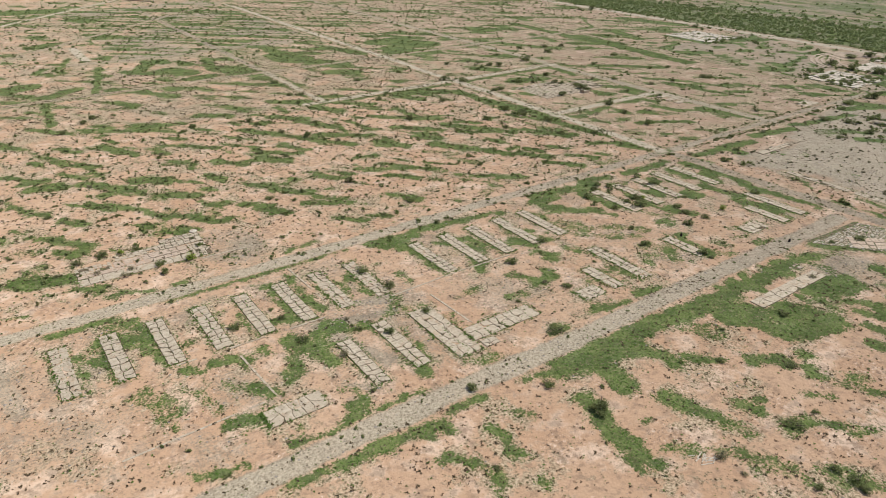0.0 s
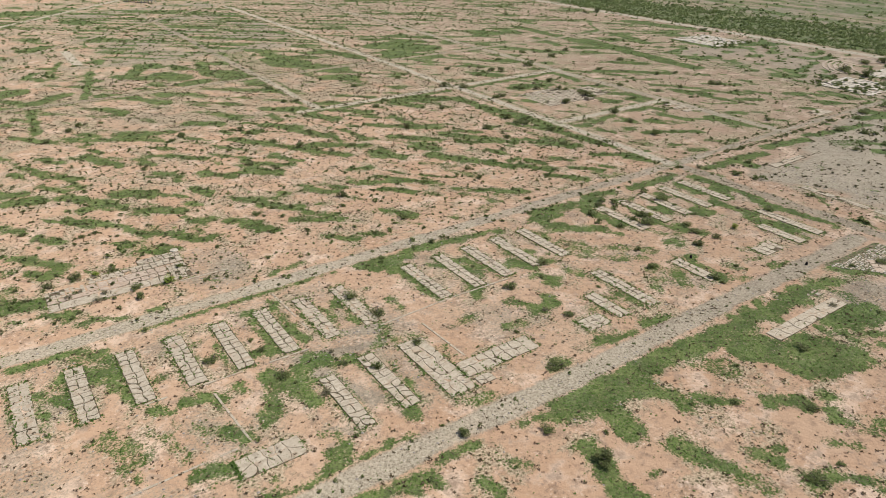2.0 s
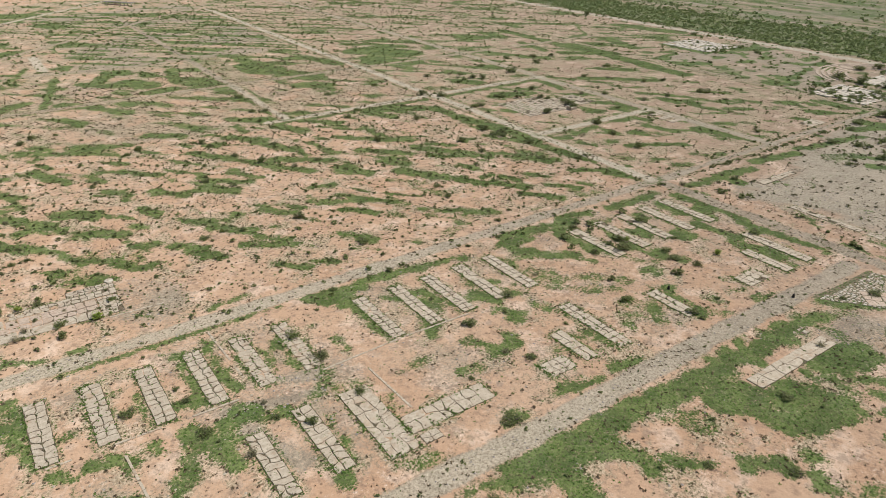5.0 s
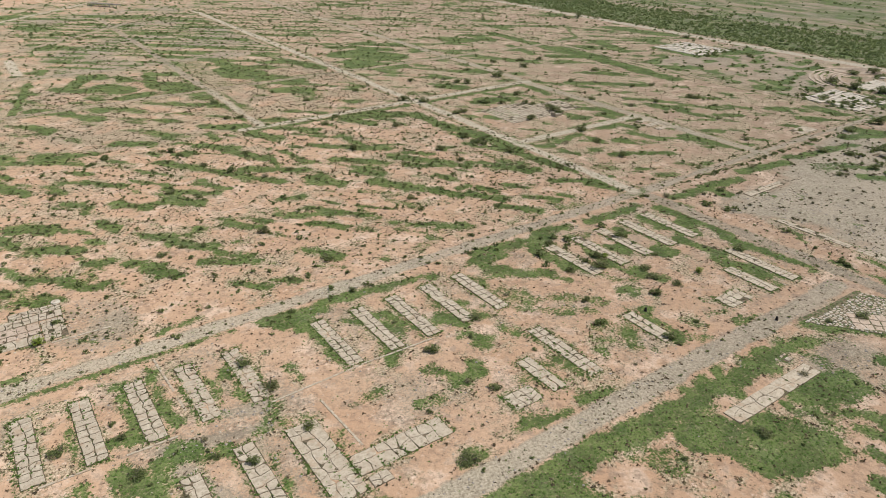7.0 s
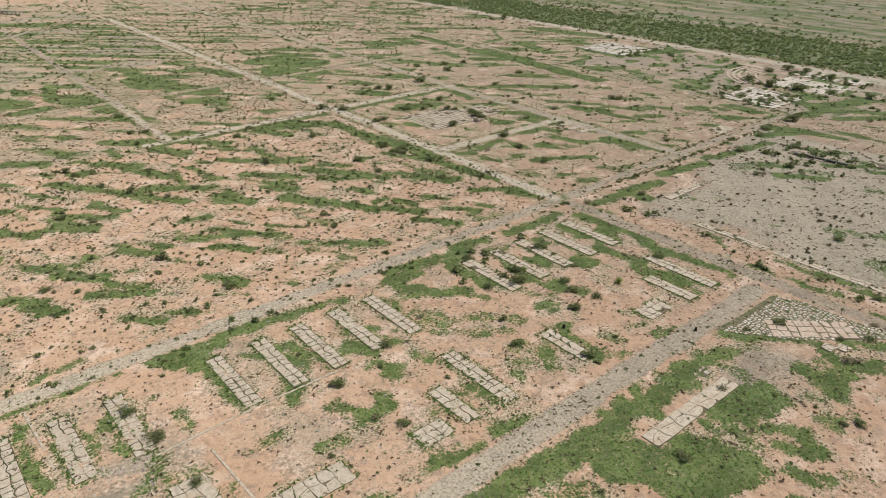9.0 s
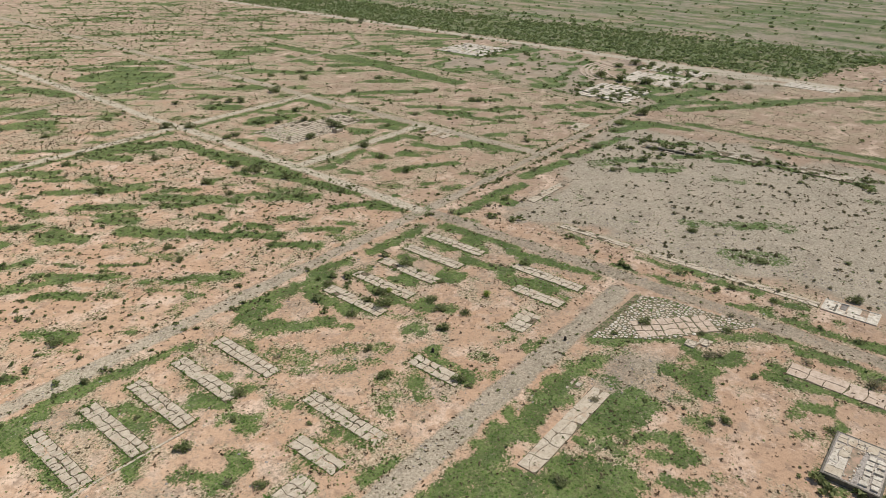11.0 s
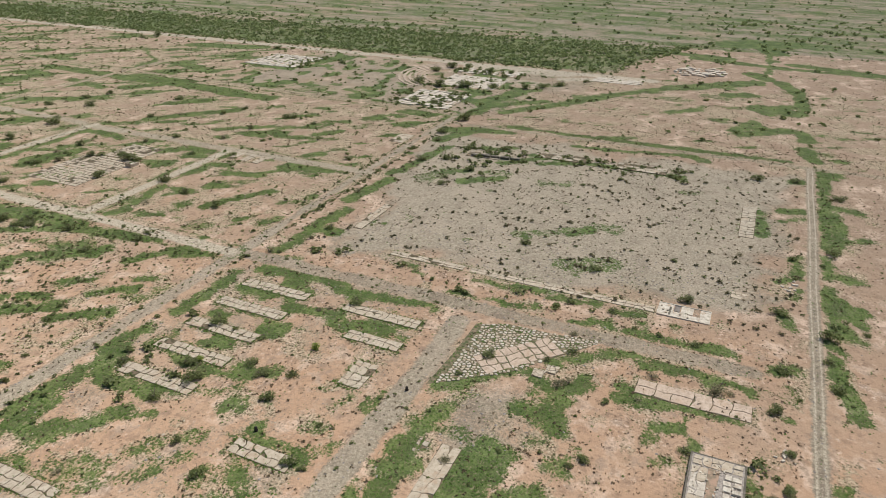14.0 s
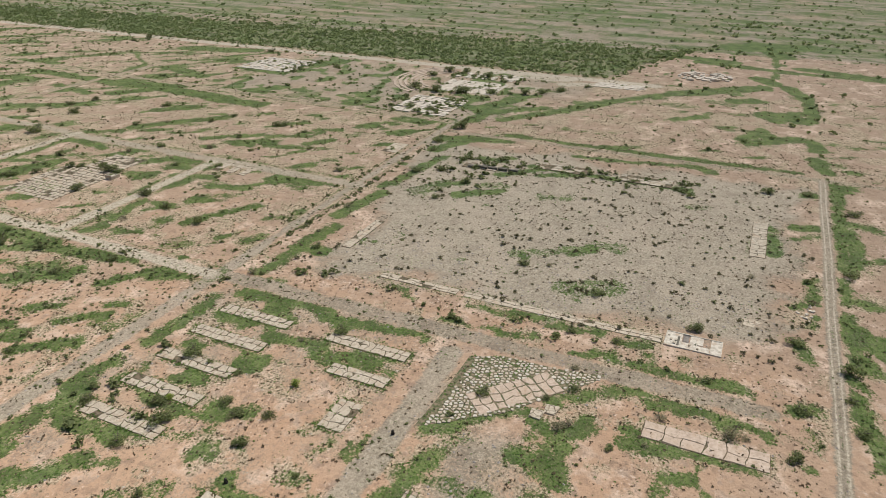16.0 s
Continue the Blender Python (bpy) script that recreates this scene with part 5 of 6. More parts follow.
box(bm, -0.9, 1.9, -0.2, 2.2, 0.5, 0.72, 0.03, 0.2, rng)
part("fallen_roof", bm, WHITE_CONCRETE, thing, "tilted pale roof slab")
tagged(thing, "collapsed small concrete hut beside a bush", "ruin")
# a low dark retaining wall at the edge of the gravel field
for k in range(5):
    bm = bmesh.new()
    y = 149.0 - 4.4 * k
    box(bm, 367.4 + 0.5 * k, 368.8 + 0.5 * k, y - 4.1, y, -0.2, 1.0 + 0.25 * (k % 2), 0.08, 0.2, rng)
    tagged(part("low_wall", bm, DARK_WALL, None), "dark broken low wall among brush", "wall", "broken low walls")
# dumped planks and stones in the open soil
for k in range(11):
    bm = bmesh.new()
    box(bm, -rng.uniform(0.5, 1.6), rng.uniform(0.5, 1.6), -0.12, 0.12, 0.0, 0.09, 0.015, 0.03, rng)
    plank = part("grey_plank", bm, PLANK, None)
    plank.matrix_world = pose(102.6 + rng.uniform(-2.5, 1.8), 54.4 + rng.uniform(-2, 1.5), 0.06, 0, rng.uniform(-5, 5), rng.uniform(0, 180))
    tagged(plank, "bleached grey plank lying in soil", "plank", "dumped planks")


# a long low shelter far off, dark under its roof
def far_shelter():
    thing = new("low_shelter")
    thing.matrix_world = pose(182, 840, 0, 0, 0, -53)
    bm = bmesh.new()
    box(bm, -19, 19, -3, 3, 2.6, 2.9, 0.05)
    part("roof", bm, PIT, thing, "dark flat roof")
    for k in range(9):
        for y in (-2.6, 2.6):
            bm = bmesh.new()
            box(bm, -18.5 + 4.6 * k, -17.9 + 4.6 * k, y - 0.3, y + 0.3, -0.1, 2.6, 0.04)
            part("post", bm, WHITE_CONCRETE, thing)
    tagged(thing, "long low dark-roofed shelter on pale posts", "shelter")


far_shelter()


# dark stumps on the road and white chunks beside the track
def stump(x, y, seed):
    rng = random.Random(seed)
    bm = bmesh.new()
    bmesh.ops.create_cone(bm, cap_ends=True, segments=9, radius1=0.42, radius2=0.24, depth=1.1, matrix=Matrix.Translation((0, 0, 0.5)))
    for v in bm.verts:
        v.co += Vector((rng.uniform(-0.1, 0.1), rng.uniform(-0.1, 0.1), rng.uniform(-0.12, 0.12)))
    ob = part("dark_stump", bm, CHAR, None)
    ob.location = (x, y, 0)
    tagged(ob, "short dark burnt stump standing at the roadside", "stump")


CHAR = plain_material("charred_wood", (0.025, 0.022, 0.02), (0.07, 0.06, 0.05), 6.0)
stump(207.6, 98.9, 1)
stump(182.0, 121.8, 2)
for k in range(22):
    rng = random.Random(900 + k)
    cx, cy = ((300.5, 17.5), (221.0, 19.5), (296.0, 18.5))[k % 3]
    bm = bmesh.new()
    size = rng.uniform(0.2, 0.6)
    box(bm, -size, size, -size * 0.6, size * 0.6, -0.1, size * 0.6, 0.05, 0.12, rng)
    ob = part("concrete_chunk", bm, WHITE_CONCRETE, None)
    ob.matrix_world = pose(cx + rng.gauss(0, 2.2), cy + rng.gauss(0, 0.9), 0.02, 0, 0, rng.uniform(0, 180))
    tagged(ob, "bleached broken concrete chunk dumped in weeds", "rubble", "dumped concrete chunks")


# ---- growth ----
def leaf_cloud(n, radius, height, size, rng, lobes=5, flat=0.0):
    """Small leaf triangles gathered in uneven lobes: an array of n x 3 corners."""
    hubs = []
    for k in range(lobes):
        a, r = rng.uniform(0, 6.283), radius * rng.uniform(0.1, 0.68)
        hubs.append((r * math.cos(a), r * math.sin(a), height * rng.uniform(0.12, 0.6), radius * rng.uniform(0.28, 0.52)))
    out = []
    for k in range(n):
        hx, hy, hz, hr = hubs[k % lobes]
        d = Vector((rng.gauss(0, 1), rng.gauss(0, 1), rng.gauss(0, 1))).normalized() * hr * rng.uniform(0.45, 1.08) ** 0.7
        c = Vector((hx + d.x, hy + d.y, max(0.03, hz + d.z * height / (1.6 * radius))))
        u = Vector((rng.gauss(0, 1), rng.gauss(0, 1), rng.gauss(0, 0.5))).normalized()
        v = u.cross(Vector((rng.gauss(0, 1), rng.gauss(0, 1), rng.gauss(0, 1)))).normalized()
        s = size * rng.uniform(0.6, 1.4)
        out += [c - u * s * 0.5 - v * s * 0.3, c + u * s * 0.55, c + v * s * 0.6]
    return np.array([tuple(p) for p in out])


def low_tuft(n, radius, height, rng):
    """A low tuft of spiky leaves rising from one root."""
    out = []
    for k in range(n):
        a = 6.283 * k / n + rng.uniform(-0.4, 0.4)
        r, h = radius * rng.uniform(0.6, 1.1), height * rng.uniform(0.5, 1.1)
        w = radius * rng.uniform(0.25, 0.5)
        tip = (r * math.cos(a), r * math.sin(a), h)
        out += [(-w * math.sin(a), w * math.cos(a), 0.0), (w * math.sin(a), -w * math.cos(a), 0.0), tip]
        out += [(tip[0] * 0.4 - w * math.sin(a), tip[1] * 0.4 + w * math.cos(a), h * 0.8), (tip[0] * 0.4 + w * math.sin(a), tip[1] * 0.4 - w * math.cos(a), h * 0.8), (tip[0] * 1.1, tip[1] * 1.1, h * 0.35)]
    return np.array(out)


def scatter(name, shapes, x, y, size, tall, material, label, category, seed, lift=0.0):
    """Many small plants in one mesh."""
    r = np.random.default_rng(seed)
    z = relief(x, y) + lift
    kind = r.integers(0, len(shapes), len(x))
    turn = r.uniform(0, 2 * math.pi, len(x))
    verts = []
    for k, shape in enumerate(shapes):
        sel = kind == k
        c, s = np.cos(turn[sel])[:, None], np.sin(turn[sel])[:, None]
        px, py, pz = shape[:, 0][None], shape[:, 1][None], shape[:, 2][None]
        f = size[sel][:, None]
        verts.append(np.stack([(px * c - py * s) * f + x[sel][:, None], (px * s + py * c) * f + y[sel][:, None], pz * f * tall[sel][:, None] + z[sel][:, None]], 2).reshape(-1, 3))
    verts = np.concatenate(verts)
    me = big_mesh(name, verts, np.arange(len(verts)).reshape(-1, 3), material)
    return tagged(new(name, me), label, category, kind="stuff")


def bush(kind, seed):
    """A desert bush: bent stems and a crown of small leaves. Radius about 1 m."""
    rng = random.Random(seed)
    thing = new({"green": "desert_shrub", "bright": "young_tree", "dry": "dry_bush"}[kind])
    height = {"green": 1.5, "bright": 1.9, "dry": 1.3}[kind]
    for k in range(5):
        bm = bmesh.new()
        a, tip = rng.uniform(0, 6.283), rng.uniform(0.5, 0.9)
        points = [Vector((0.06 * math.cos(a), 0.06 * math.sin(a), -0.1)), Vector((0.3 * tip * math.cos(a + 0.3), 0.3 * tip * math.sin(a + 0.3), height * 0.35)),
                  Vector((tip * math.cos(a), tip * math.sin(a), height * rng.uniform(0.65, 0.9)))]
        rings = []
        for p, r in zip(points, (0.07, 0.045, 0.012)):
            rings.append([bm.verts.new(p + Vector((r * math.cos(q * 1.571), r * math.sin(q * 1.571), 0))) for q in range(4)])
        for lo, hi in zip(rings, rings[1:]):
            for q in range(4):
                bm.faces.new((lo[q], lo[(q + 1) % 4], hi[(q + 1) % 4], hi[q]))
        part("stem", bm, BARK, thing)
    count, leaf = {"green": (1100, 0.115), "bright": (1000, 0.13), "dry": (900, 0.085)}[kind]
    cloud = leaf_cloud(count, 1.0, height, leaf, rng, lobes=9 if kind != "dry" else 7)
    me = big_mesh("foliage", cloud, np.arange(len(cloud)).reshape(-1, 3), {"green": SHRUB, "bright": BRIGHT, "dry": DRY}[kind])
    foliage = new("foliage", me)
    foliage.parent = thing
    label = {"green": "rounded dark green desert shrub on dry soil", "bright": "bright yellow-green young desert tree on soil", "dry": "grey-brown dry twiggy bush on bare soil"}[kind]
    return tagged(thing, label, "bush" if kind != "bright" else "tree", {"green": "desert shrubs", "bright": "young trees", "dry": "dry bushes"}[kind])


# places of the larger bushes: x, y, radius
BUSHES_WEST = [(33.8, 199.0, 2.2), (13.0, 214.5, 1.9), (110.2, 120.6, 1.2), (34.0, 192.8, 2.1), (20.5, 215.0, 1.5), (30.5, 213.8, 1.3), (65.9, 75.4, 1.25), (95.5, 76.1, 1.6), (125.3, 48.9, 1.5), (121.0, 33.2, 1.5), (127.3, 118.9, 2.2), (72.9, 127.8, 1.1),
               (108.5, 103.7, 1.6), (52.8, 137.1, 1.5), (52.0, 155.5, 1.2), (123.4, 139.2, 1.5), (190.2, 147.6, 1.9), (181.5, 150.0, 1.5), (298.9, 278.9, 3.2),
               (76.5, 97.6, 1.1), (258.0, 310.2, 2.0), (84.6, 148.0, 1.8), (144.7, 125.2, 1.1), (191.6, 126.1, 1.4), (83.2, 160.7, 1.3), (86.8, 131.1, 1.2),
               (135.1, 138.9, 1.4), (177.1, 109.6, 1.4), (124.2, 198.2, 1.5), (193.4, 200.6, 1.2), (179.8, 191.2, 1.3), (169.1, 213.9, 1.1), (140.8, 145.2, 1.3), (188.8, 166.8, 1.5)]
BUSHES_EAST = [(190.7, 161.8, 1.4), (172.3, 134.7, 1.0), (212.7, 157.8, 1.8), (213.3, 37.6, 1.2), (199.7, 58.3, 1.4), (202.4, 56.2, 1.1), (228.5, 86.0, 1.3),
               (262.0, 62.5, 1.4), (300.5, 52.0, 1.6), (276.2, 45.0, 1.7), (280.6, 21.4, 1.6), (252.4, 20.0, 1.7), (221.8, 17.9, 1.9), (271.9, 9.2, 1.9),
               (198.7, 133.6, 1.4), (201.2, 125.9, 1.3), (210.9, 142.6, 1.8), (235.2, 21.0, 1.5), (378.0, 1.2, 2.0), (359.8, 158.0, 2.2), (253.1, 168.7, 1.5),
               (389.5, 30.7, 2.0), (326.3, 6.5, 2.0), (249.0, 8.5, 1.5), (365.5, 82.2, 2.0), (243.5, 346.5, 2.4), (252.0, 338.0, 2.2)]
BUSHES_FAR = [(486, 235, 3.8), (483, 226, 3.0), (482, 218, 3.2), (488, 205, 3.4), (492, 185, 3.0), (495, 175, 2.4), (498, 167, 2.6), (505, 158, 2.8), (515, 151, 3.0), (531, 138, 3.2), (535, 233, 2.8), (522, 240, 2.6), (541, 223, 2.6), (536, 190, 3.4), (530, 203, 2.6), (445, 216, 2.4), (443, 202, 2.6), (460, 194, 3.0), (419, 174, 2.8), (395, 175, 2.2), (494, 203, 2.6), (532, 519, 3.6), (547, 516, 2.6), (543, 386, 2.4), (517, 311, 2.4), (548, 424, 2.4)]
BUSHES_BLOCKS = [(278.5, 279.1, 2.4), (325.0, 362.7, 3.0), (285.7, 251.3, 2.2), (245.7, 218.7, 1.9), (298.9, 283.8, 2.8), (279.1, 317.4, 1.8), (301.9, 291.9, 2.0)]
BUSHES_BRIGHT = [(42.9, 197.5, 2.3), (26.0, 214.2, 1.6), (212.3, 127.4, 1.6), (196.5, 150.5, 1.4)]
BUSHES_DRY = [(17.5, 204.0, 1.5), (26.5, 201.0, 1.7), (36.5, 206.8, 1.1), (14.0, 213.0, 1.6), (23.9, 197.7, 1.7), (104.3, 52.0, 1.5), (104.2, 46.9, 1.4), (59.0, 126.1, 1.5), (236.6, 48.1, 1.6), (237.2, 33.6, 2.2), (237.4, 30.4, 1.9), (224.3, 67.8, 1.9),
              (226.0, 65.8, 1.5), (246.6, 69.7, 1.4), (160.9, 106.8, 1.0), (280.0, 52.5, 1.0)]
masters = {kind: [bush(kind, 500 + 17 * k + len(kind)) for k in range(4)] for kind in ("green", "bright", "dry")}
used = {kind: 0 for kind in masters}
rng = random.Random(31)


def plant(kind, x, y, r):
    k = used[kind]
    used[kind] += 1
    z = float(relief(np.array([x]), np.array([y]))[0]) - 0.03
    m = pose(x, y, z, 0, 0, rng.uniform(0, 360)) @ Matrix.Diagonal((r, r, r * rng.uniform(0.6, 0.9), 1))
    if k < 4:
        masters[kind][k].matrix_basis = m
    else:
        copy_thing(masters[kind][k % 4], m)


for kind, places in (("green", BUSHES_WEST), ("green", BUSHES_EAST), ("green", BUSHES_FAR), ("green", BUSHES_BLOCKS), ("bright", BUSHES_BRIGHT), ("dry", BUSHES_DRY)):
    for x, y, r in places:
        plant(kind, x, y, 0.88 * r)


def on_slab(x, y):
    """Whether a place lies on one of the barrack rows' slabs or a road."""
    for row in ROADS.values():
        if segment_distance(np.array([x]), np.array([y]), *row[:4])[0] < row[4] + 0.5:
            return True
    return any(x0 - 1 < x < x1 + 1 and y0 - 1 < y < y1 + 1 for x0, x1, y0, y1 in SLABS + OTHER_SLABS)


count = 0
while count < 190:
    x, y = rng.uniform(-10, 400), rng.uniform(0, 400)
    g = float(zones(np.array([x]), np.array([y]))[0][0])
    if rng.random() > 0.12 + 0.75 * g or on_slab(x, y):
        continue
    count += 1
    kind = "dry" if rng.random() < 0.22 else "green"
    far = min(1.0, max(0.0, (x + y - 250) / 350))
    plant(kind, x, y, rng.uniform(0.7, 1.15) * (1 + 0.7 * far))
for kind in masters:
    for k in range(used[kind], 4):
        plant(kind, 260 + 20 * k, 215 + 9 * k, 1.2)

# low growth, by stretches of the plan
dice = np.random.default_rng(77)
pr = random.Random(41)
tufts = [leaf_cloud(6, 0.5, 0.4, 0.40, pr, 3) for k in range(6)]
weeds = [low_tuft(3, 0.5, 0.26, pr) for k in range(6)]
shrubs = [leaf_cloud(40, 1.0, 1.0, 0.53, pr, 6) for k in range(8)]
far_shrubs = [leaf_cloud(20, 1.0, 1.0, 0.76, pr, 5) for k in range(8)]


def spread(n, x0, x1, y0, y1, keep):
    x, y = dice.uniform(x0, x1, n), dice.uniform(y0, y1, n)
    green, gravel, pale, litter = zones(x, y)
    ok = dice.random(n) < keep(x, y, green, gravel, pale, litter)
    return x[ok], y[ok]


def sizes(n, lo, hi):
    return lo + (hi - lo) * dice.random(n) ** 2.6


def off_track(x, y):
    return np.where(np.abs(y - 12.5) < 2.4, 0.1, 1.0)


# dry tufts on the open soil
for name, n, area, lo, hi, label in (("dry_tufts", 60000, (-20, 262, 10, 262), 0.3, 1.25, "small dark dry tufts dotted over the soil"),
                                     ("dry_tufts", 32000, (255, 440, -30, 350), 0.35, 1.3, "small dark tufts on gravel and soil"),
                                     ("dry_tufts", 36000, (-60, 255, 255, 480), 0.45, 1.6, "small dark tufts in the striped field"),
                                     ("dry_tufts", 22000, (-60, 560, 340, 760), 0.8, 2.2, "small dark tufts far across the plain"),
                                     ("dry_tufts", 20000, (412, 700, -110, 185), 0.45, 1.5, "small dark tufts on the far pink soil")):
    x, y = spread(n, *area, lambda x, y, g, k, p, l: off_track(x, y) * (0.10 + 0.6 * fbm(x / 14, y / 14, 61, 2) ** 2 + 0.35 * (l > 0.6)))
    scatter(name, tufts, x, y, sizes(len(x), lo, hi), np.full(len(x), 0.9), TUFT, label, "dry grass", n)
# green weeds on the green ground
x, y = spread(215000, -10, 300, -14, 230, lambda x, y, g, k, p, l: np.clip((g - 0.36) * 2.6, 0, 0.85) + 0.02 + 0.07 * (l > 0.62))
scatter("green_weeds", weeds, x, y, sizes(len(x), 0.3, 0.85), np.full(len(x), 0.9), HERB, "low bright green weeds carpeting the soil", "weeds", 7)
x, y = spread(90000, -20, 440, 190, 400, lambda x, y, g, k, p, l: np.clip((g - 0.42) * 2.0, 0, 0.55) + 0.03)
scatter("green_weeds", weeds, x, y, sizes(len(x), 0.5, 1.2), np.full(len(x), 0.9), HERB, "low green weeds in drifts over the field", "weeds", 8)
x, y = spread(30000, 300, 440, -22, 200, lambda x, y, g, k, p, l: np.clip((g - 0.42) * 2.2, 0, 0.6) + 0.01)
scatter("green_weeds", weeds, x, y, sizes(len(x), 0.5, 1.2), np.full(len(x), 0.9), HERB, "low green weeds beside track and gravel", "weeds", 26)
x, y = spread(9000, -10, 420, 0, 178, lambda x, y, g, k, p, l: np.where((np.abs(y - 174.5) < 2.2) | (np.abs(y - 7.5) < 3) & (x > 200) | (np.abs(y - 17.5) < 2) & (x > 200), 0.5, 0.0) * np.clip(2 * g - 0.5, 0, 1))
scatter("low_shrubs", shrubs, x, y, sizes(len(x), 0.3, 1.1), np.full(len(x), 0.9), SHRUB, "green shrubs along the verges of road and track", "shrubs", 28)
x, y = spread(9000, 120, 440, 172, 190, lambda x, y, g, k, p, l: np.clip(1.2 - np.abs(np.abs(y - 181.2) - 4.2) / 1.4, 0, 1) * np.where(y > 181.2, 0.3, 0.85) * (0.12 + 0.35 * (x > 240)) * fbm(x / 8, y / 8, 65, 2) * 1.6)
scatter("low_shrubs", shrubs, x, y, sizes(len(x), 0.4, 1.5), np.full(len(x), 0.9), SHRUB, "green shrubs lining the old gravel road", "shrubs", 29)
# middling shrubs, thick round some of the ruins
def thicket(x, y):
    """Share of places overgrown with brush."""
    total = 0.0
    for x0, x1, y0, y1, share in ((178, 216, 146, 174, 0.14), (338, 386, 124, 162, 0.35), (371, 386, 58, 126, 0.35), (430, 474, 188, 232, 0.45), (481, 488, 184, 228, 0.6),
                                  (522, 542, 180, 228, 0.4), (484, 530, 326, 340, 0.6), (255, 262, 40, 176, 0.2), (196, 216, 22, 26, 0.9), (194, 198, 24, 38, 0.8)):
        total = np.maximum(total, share * box_mask(x, y, x0, x1, y0, y1, 4))
    return total


x, y = spread(42000, 170, 560, 15, 350, lambda x, y, g, k, p, l: 0.5 * thicket(x, y))
scatter("thicket_shrubs", shrubs, x, y, sizes(len(x), 0.55, 2.4), np.full(len(x), 0.85), SHRUB, "dark brush crowding round old ruins", "shrubs", 21)
x, y = spread(2500, 262, 410, 15, 172, lambda x, y, g, k, p, l: 0.2 + 0.5 * fbm(x / 12, y / 12, 63, 2))
scatter("low_shrubs", shrubs, x, y, sizes(len(x), 0.25, 1.15), np.full(len(x), 0.9), OLIVE, "small shrubs scattered over grey gravel", "shrubs", 23)
x, y = spread(9500, -40, 246, 185, 345, lambda x, y, g, k, p, l: 0.35 + 0.5 * np.clip(g - 0.3, 0, 1))
scatter("low_shrubs", shrubs, x, y, sizes(len(x), 0.28, 1.0), np.full(len(x), 0.9), SHRUB, "small round shrubs dotting the striped field", "shrubs", 22)
x, y = spread(26000, -40, 560, 180, 760, lambda x, y, g, k, p, l: 0.09 + 0.40 * np.clip(g - 0.3, 0, 1) + 0.06 * (k > 0.6))
scatter("low_shrubs", shrubs, x, y, sizes(len(x), 0.45, 1.5), np.full(len(x), 0.9), SHRUB, "scattered low dark green shrubs", "shrubs", 9)
x, y = spread(10000, -10, 420, -14, 185, lambda x, y, g, k, p, l: off_track(x, y) * (0.05 + 0.2 * np.clip(g - 0.35, 0, 1) + 0.05 * (x > 265)))
scatter("low_shrubs", shrubs, x, y, sizes(len(x), 0.3, 0.85), np.full(len(x), 0.9), SHRUB, "scattered low dark green shrubs among slabs", "shrubs", 10)
x, y = spread(3400, 425, 575, -80, 400, lambda x, y, g, k, p, l: 0.05 + 0.3 * np.clip(g - 0.3, 0, 1) + 0.2 * box_mask(x, y, 432, 548, 180, 240, 6))
scatter("low_shrubs", shrubs, x, y, sizes(len(x), 0.6, 2.3), np.full(len(x), 0.9), SHRUB, "dark shrubs crowding the far ruins", "shrubs", 11)
def on_road(x, y):
    """Share of places on the old roads' gravel."""
    out = np.zeros_like(x)
    for name in ("road_north", "road_south", "road_cross", "track", "road_cross_north"):
        out = np.maximum(out, road_line(name, x, y) < ROADS[name][4])
    return out


x, y = spread(16000, -20, 420, 5, 340, lambda x, y, g, k, p, l: off_track(x, y) * 0.75 * on_road(x, y))
scatter("low_shrubs", shrubs, x, y, sizes(len(x), 0.18, 0.75), np.full(len(x), 0.8), SHRUB, "small dark shrubs growing on old gravel roads", "shrubs", 27)
# the dense brush belt and the plain beyond
x, y = spread(24000, 558, 700, 60, 1000, lambda x, y, g, k, p, l: np.where(y < 128 - 0.3 * (x - 557), 0.03, np.where(x < 686 - 0.06 * y, 0.25 + 0.9 * fbm(x / 20, y / 20, 62, 2) ** 1.5, 0.12)))
scatter("brush_belt", far_shrubs, x, y, sizes(len(x), 0.8, 2.6), np.full(len(x), 0.8), BELT, "dense belt of green desert brush", "brush", 12)
x, y = spread(12000, 600, 1300, -300, 1000, lambda x, y, g, k, p, l: 0.04 + 0.4 * np.clip(g - 0.35, 0, 1) + 0.5 * box_mask(x, y, 690, 880, -160, 85, 60))
scatter("far_brush", far_shrubs, x, y, sizes(len(x), 1.2, 3.4), np.full(len(x), 0.8), BELT, "thin brush in lines over the far plain", "brush", 13)
x, y = spread(17000, 0, 640, 480, 1000, lambda x, y, g, k, p, l: 0.14 + 0.4 * np.clip(g - 0.35, 0, 1))
scatter("far_brush", far_shrubs, x, y, sizes(len(x), 0.7, 2.0), np.full(len(x), 0.8), BELT, "thin brush over the far blocks", "brush", 14)
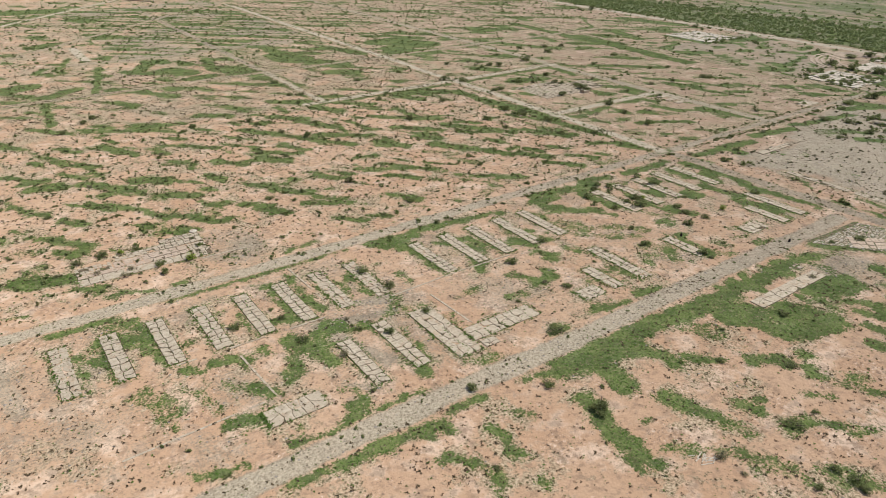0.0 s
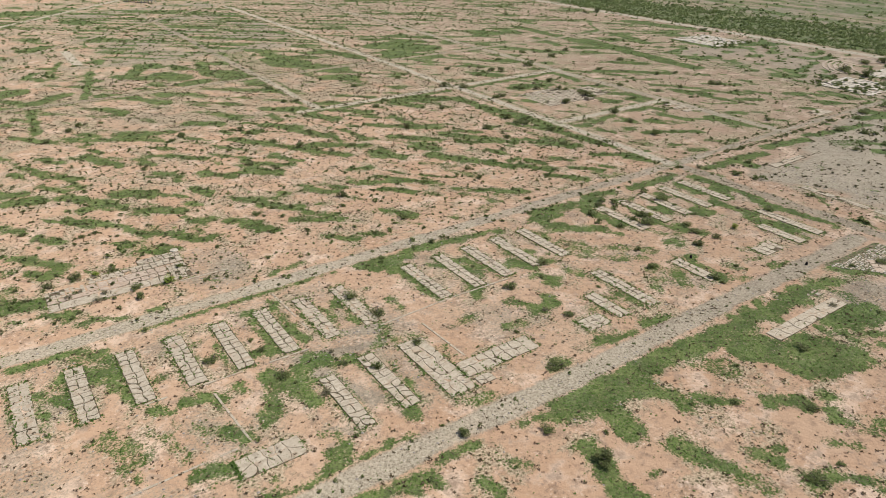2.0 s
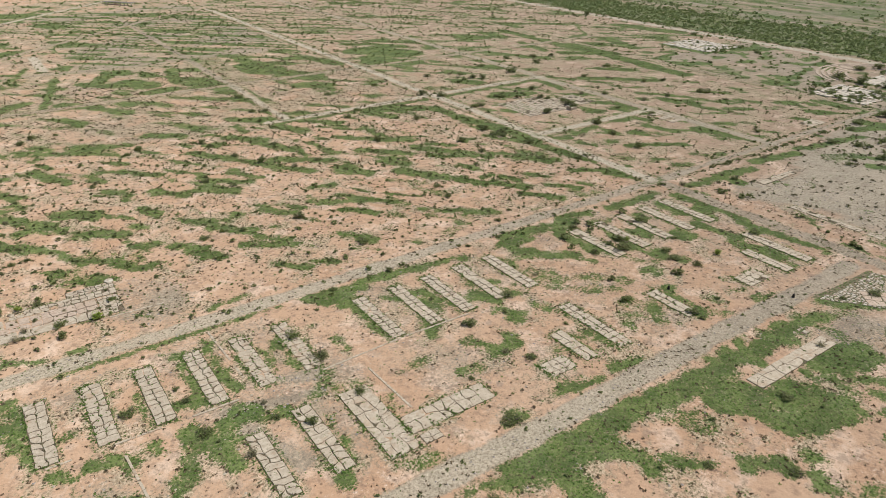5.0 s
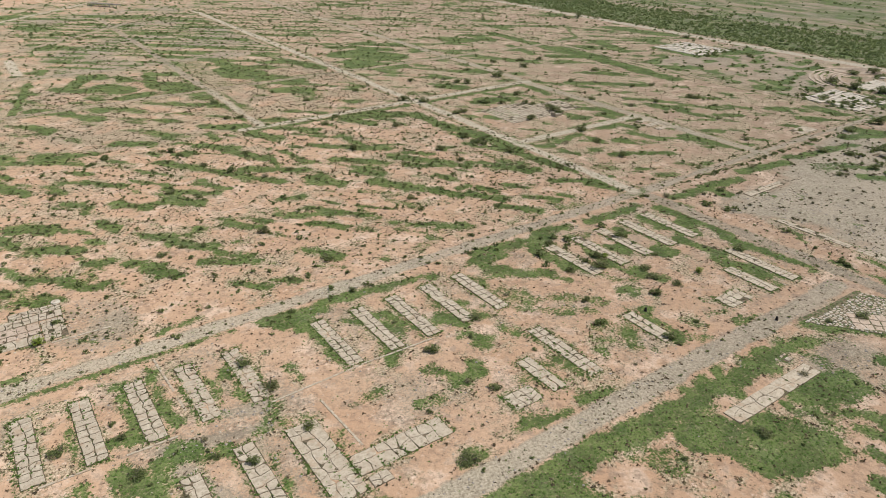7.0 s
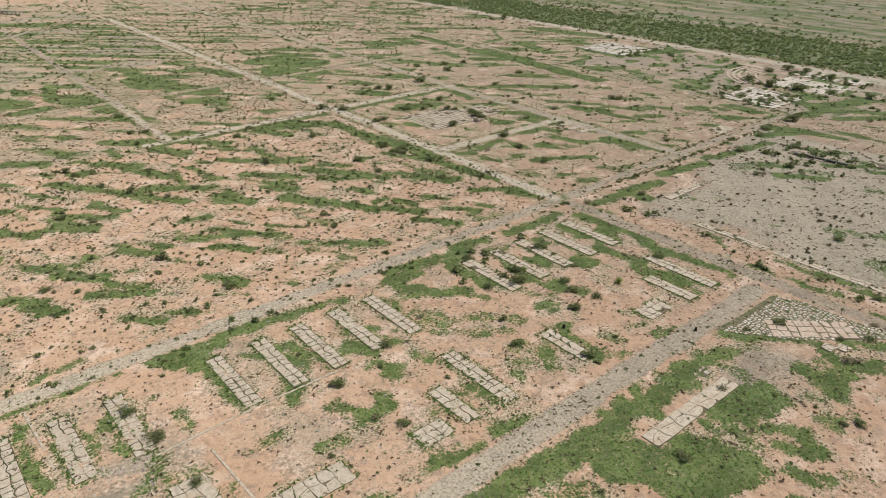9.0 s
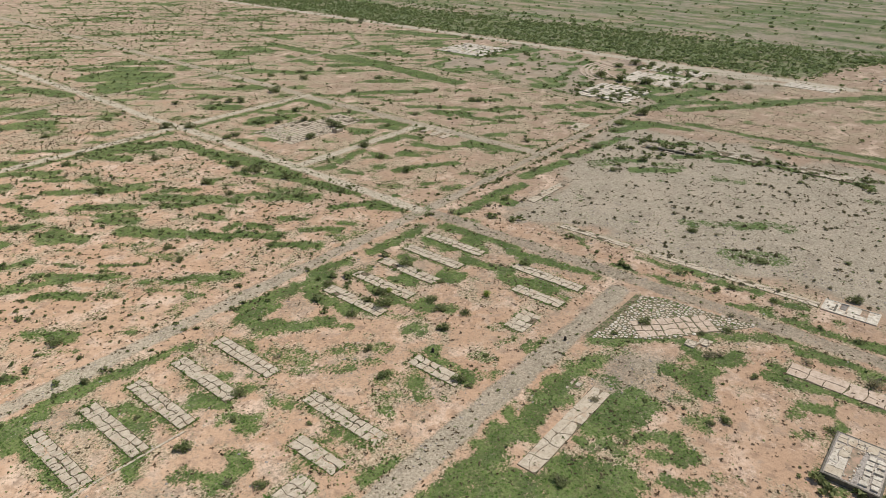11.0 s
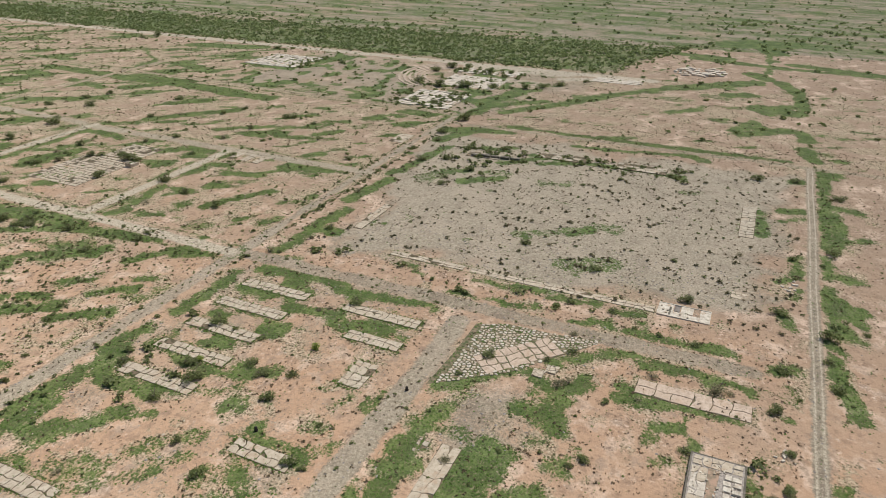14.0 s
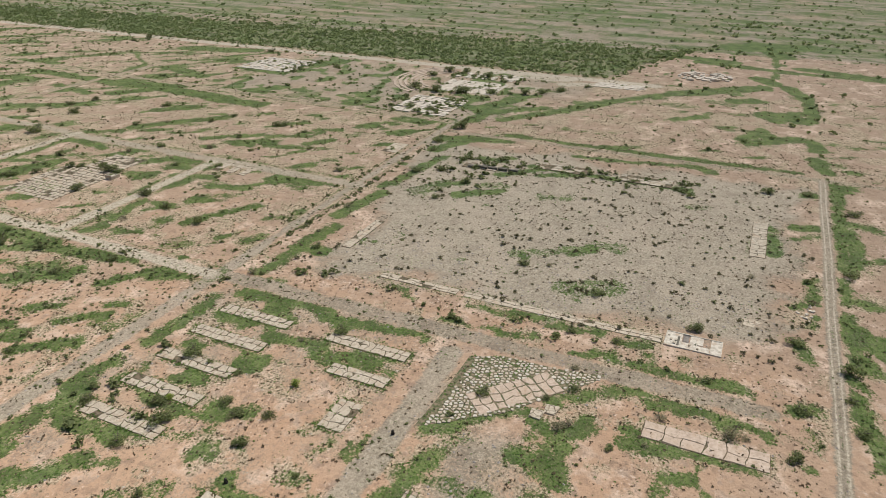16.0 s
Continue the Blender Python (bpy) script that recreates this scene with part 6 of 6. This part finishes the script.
# loose stones on the gravel
pebbles = [np.array([(-0.5, -0.4, 0), (0.5, -0.45, 0), (0.1, 0.0, 0.5), (0.5, -0.45, 0), (0.45, 0.5, 0), (0.1, 0.0, 0.5), (0.45, 0.5, 0), (-0.5, 0.4, 0), (0.1, 0.0, 0.5), (-0.5, 0.4, 0), (-0.5, -0.4, 0), (0.1, 0.0, 0.5)])]
x, y = spread(42000, -20, 300, 0, 215, lambda x, y, g, k, p, l: np.clip((k - 0.35) * 1.0, 0, 0.5) + 0.006 + 0.05 * (l > 0.6))
scatter("loose_stones", pebbles, x, y, sizes(len(x), 0.18, 0.7), np.full(len(x), 0.6), STONE, "loose grey stones strewn over gravel", "stones", 15)
x, y = spread(13000, -15, 250, 100, 220, lambda x, y, g, k, p, l: 0.02 + 0.30 * np.clip(k - 0.35, 0, 1) + 0.12 * (l > 0.62))
scatter("concrete_crumbs", pebbles, x, y, sizes(len(x), 0.15, 0.75), np.full(len(x), 0.45), CONCRETE, "pale concrete crumbs strewn between the slabs", "rubble", 16)
# weeds rooted in the cracks of the slabs and between the broken stones
xs_, ys_ = [], []
for x0, x1, y0, y1 in SLABS + OTHER_SLABS[:5]:
    n = int((x1 - x0) * (y1 - y0) * 0.34)
    middle = dice.random(n) < 0.6
    xs_.append(np.where(middle, (x0 + x1) / 2 + dice.normal(0, 0.25, n), dice.uniform(x0, x1, n)))
    ys_.append(dice.uniform(y0, y1, n))
    # and along their feet; the thicker west row also stands in for edge shadow
    n = int((x1 - x0 + y1 - y0) * 7.5)
    side, run = dice.integers(0, 4, n), dice.random(n)
    side = np.where(dice.random(n) < 0.45, 0, side)
    long_side = side < 2
    off = dice.normal(0.15, 0.4, n)
    xs_.append(np.where(side == 0, x0 - off, np.where(side == 1, x1 + off, x0 + run * (x1 - x0))))
    ys_.append(np.where(long_side, y0 + run * (y1 - y0), np.where(side == 2, y0 - off, y1 + off)))
x, y = np.concatenate(xs_), np.concatenate(ys_)
scatter("crack_weeds", weeds + tufts, x, y, sizes(len(x), 0.3, 1.0), np.full(len(x), 1.0), HERB, "green weeds growing in the slab cracks", "weeds", 24, 0.06)
x, y = dice.uniform(212, 244, 2600), dice.uniform(63, 96, 2600)
ok = np.array([inside(COBBLES, a, b) and not inside(PLAZA, a, b) for a, b in zip(x, y)])
x, y = x[ok], y[ok]
ok = fbm(x / 3.5, y / 3.5, 64, 2) > 0.45
scatter("gap_weeds", weeds, x[ok], y[ok], sizes(int(ok.sum()), 0.3, 0.9), np.full(int(ok.sum()), 1.1), HERB, "green weeds growing between broken stones", "weeds", 25, 0.06)
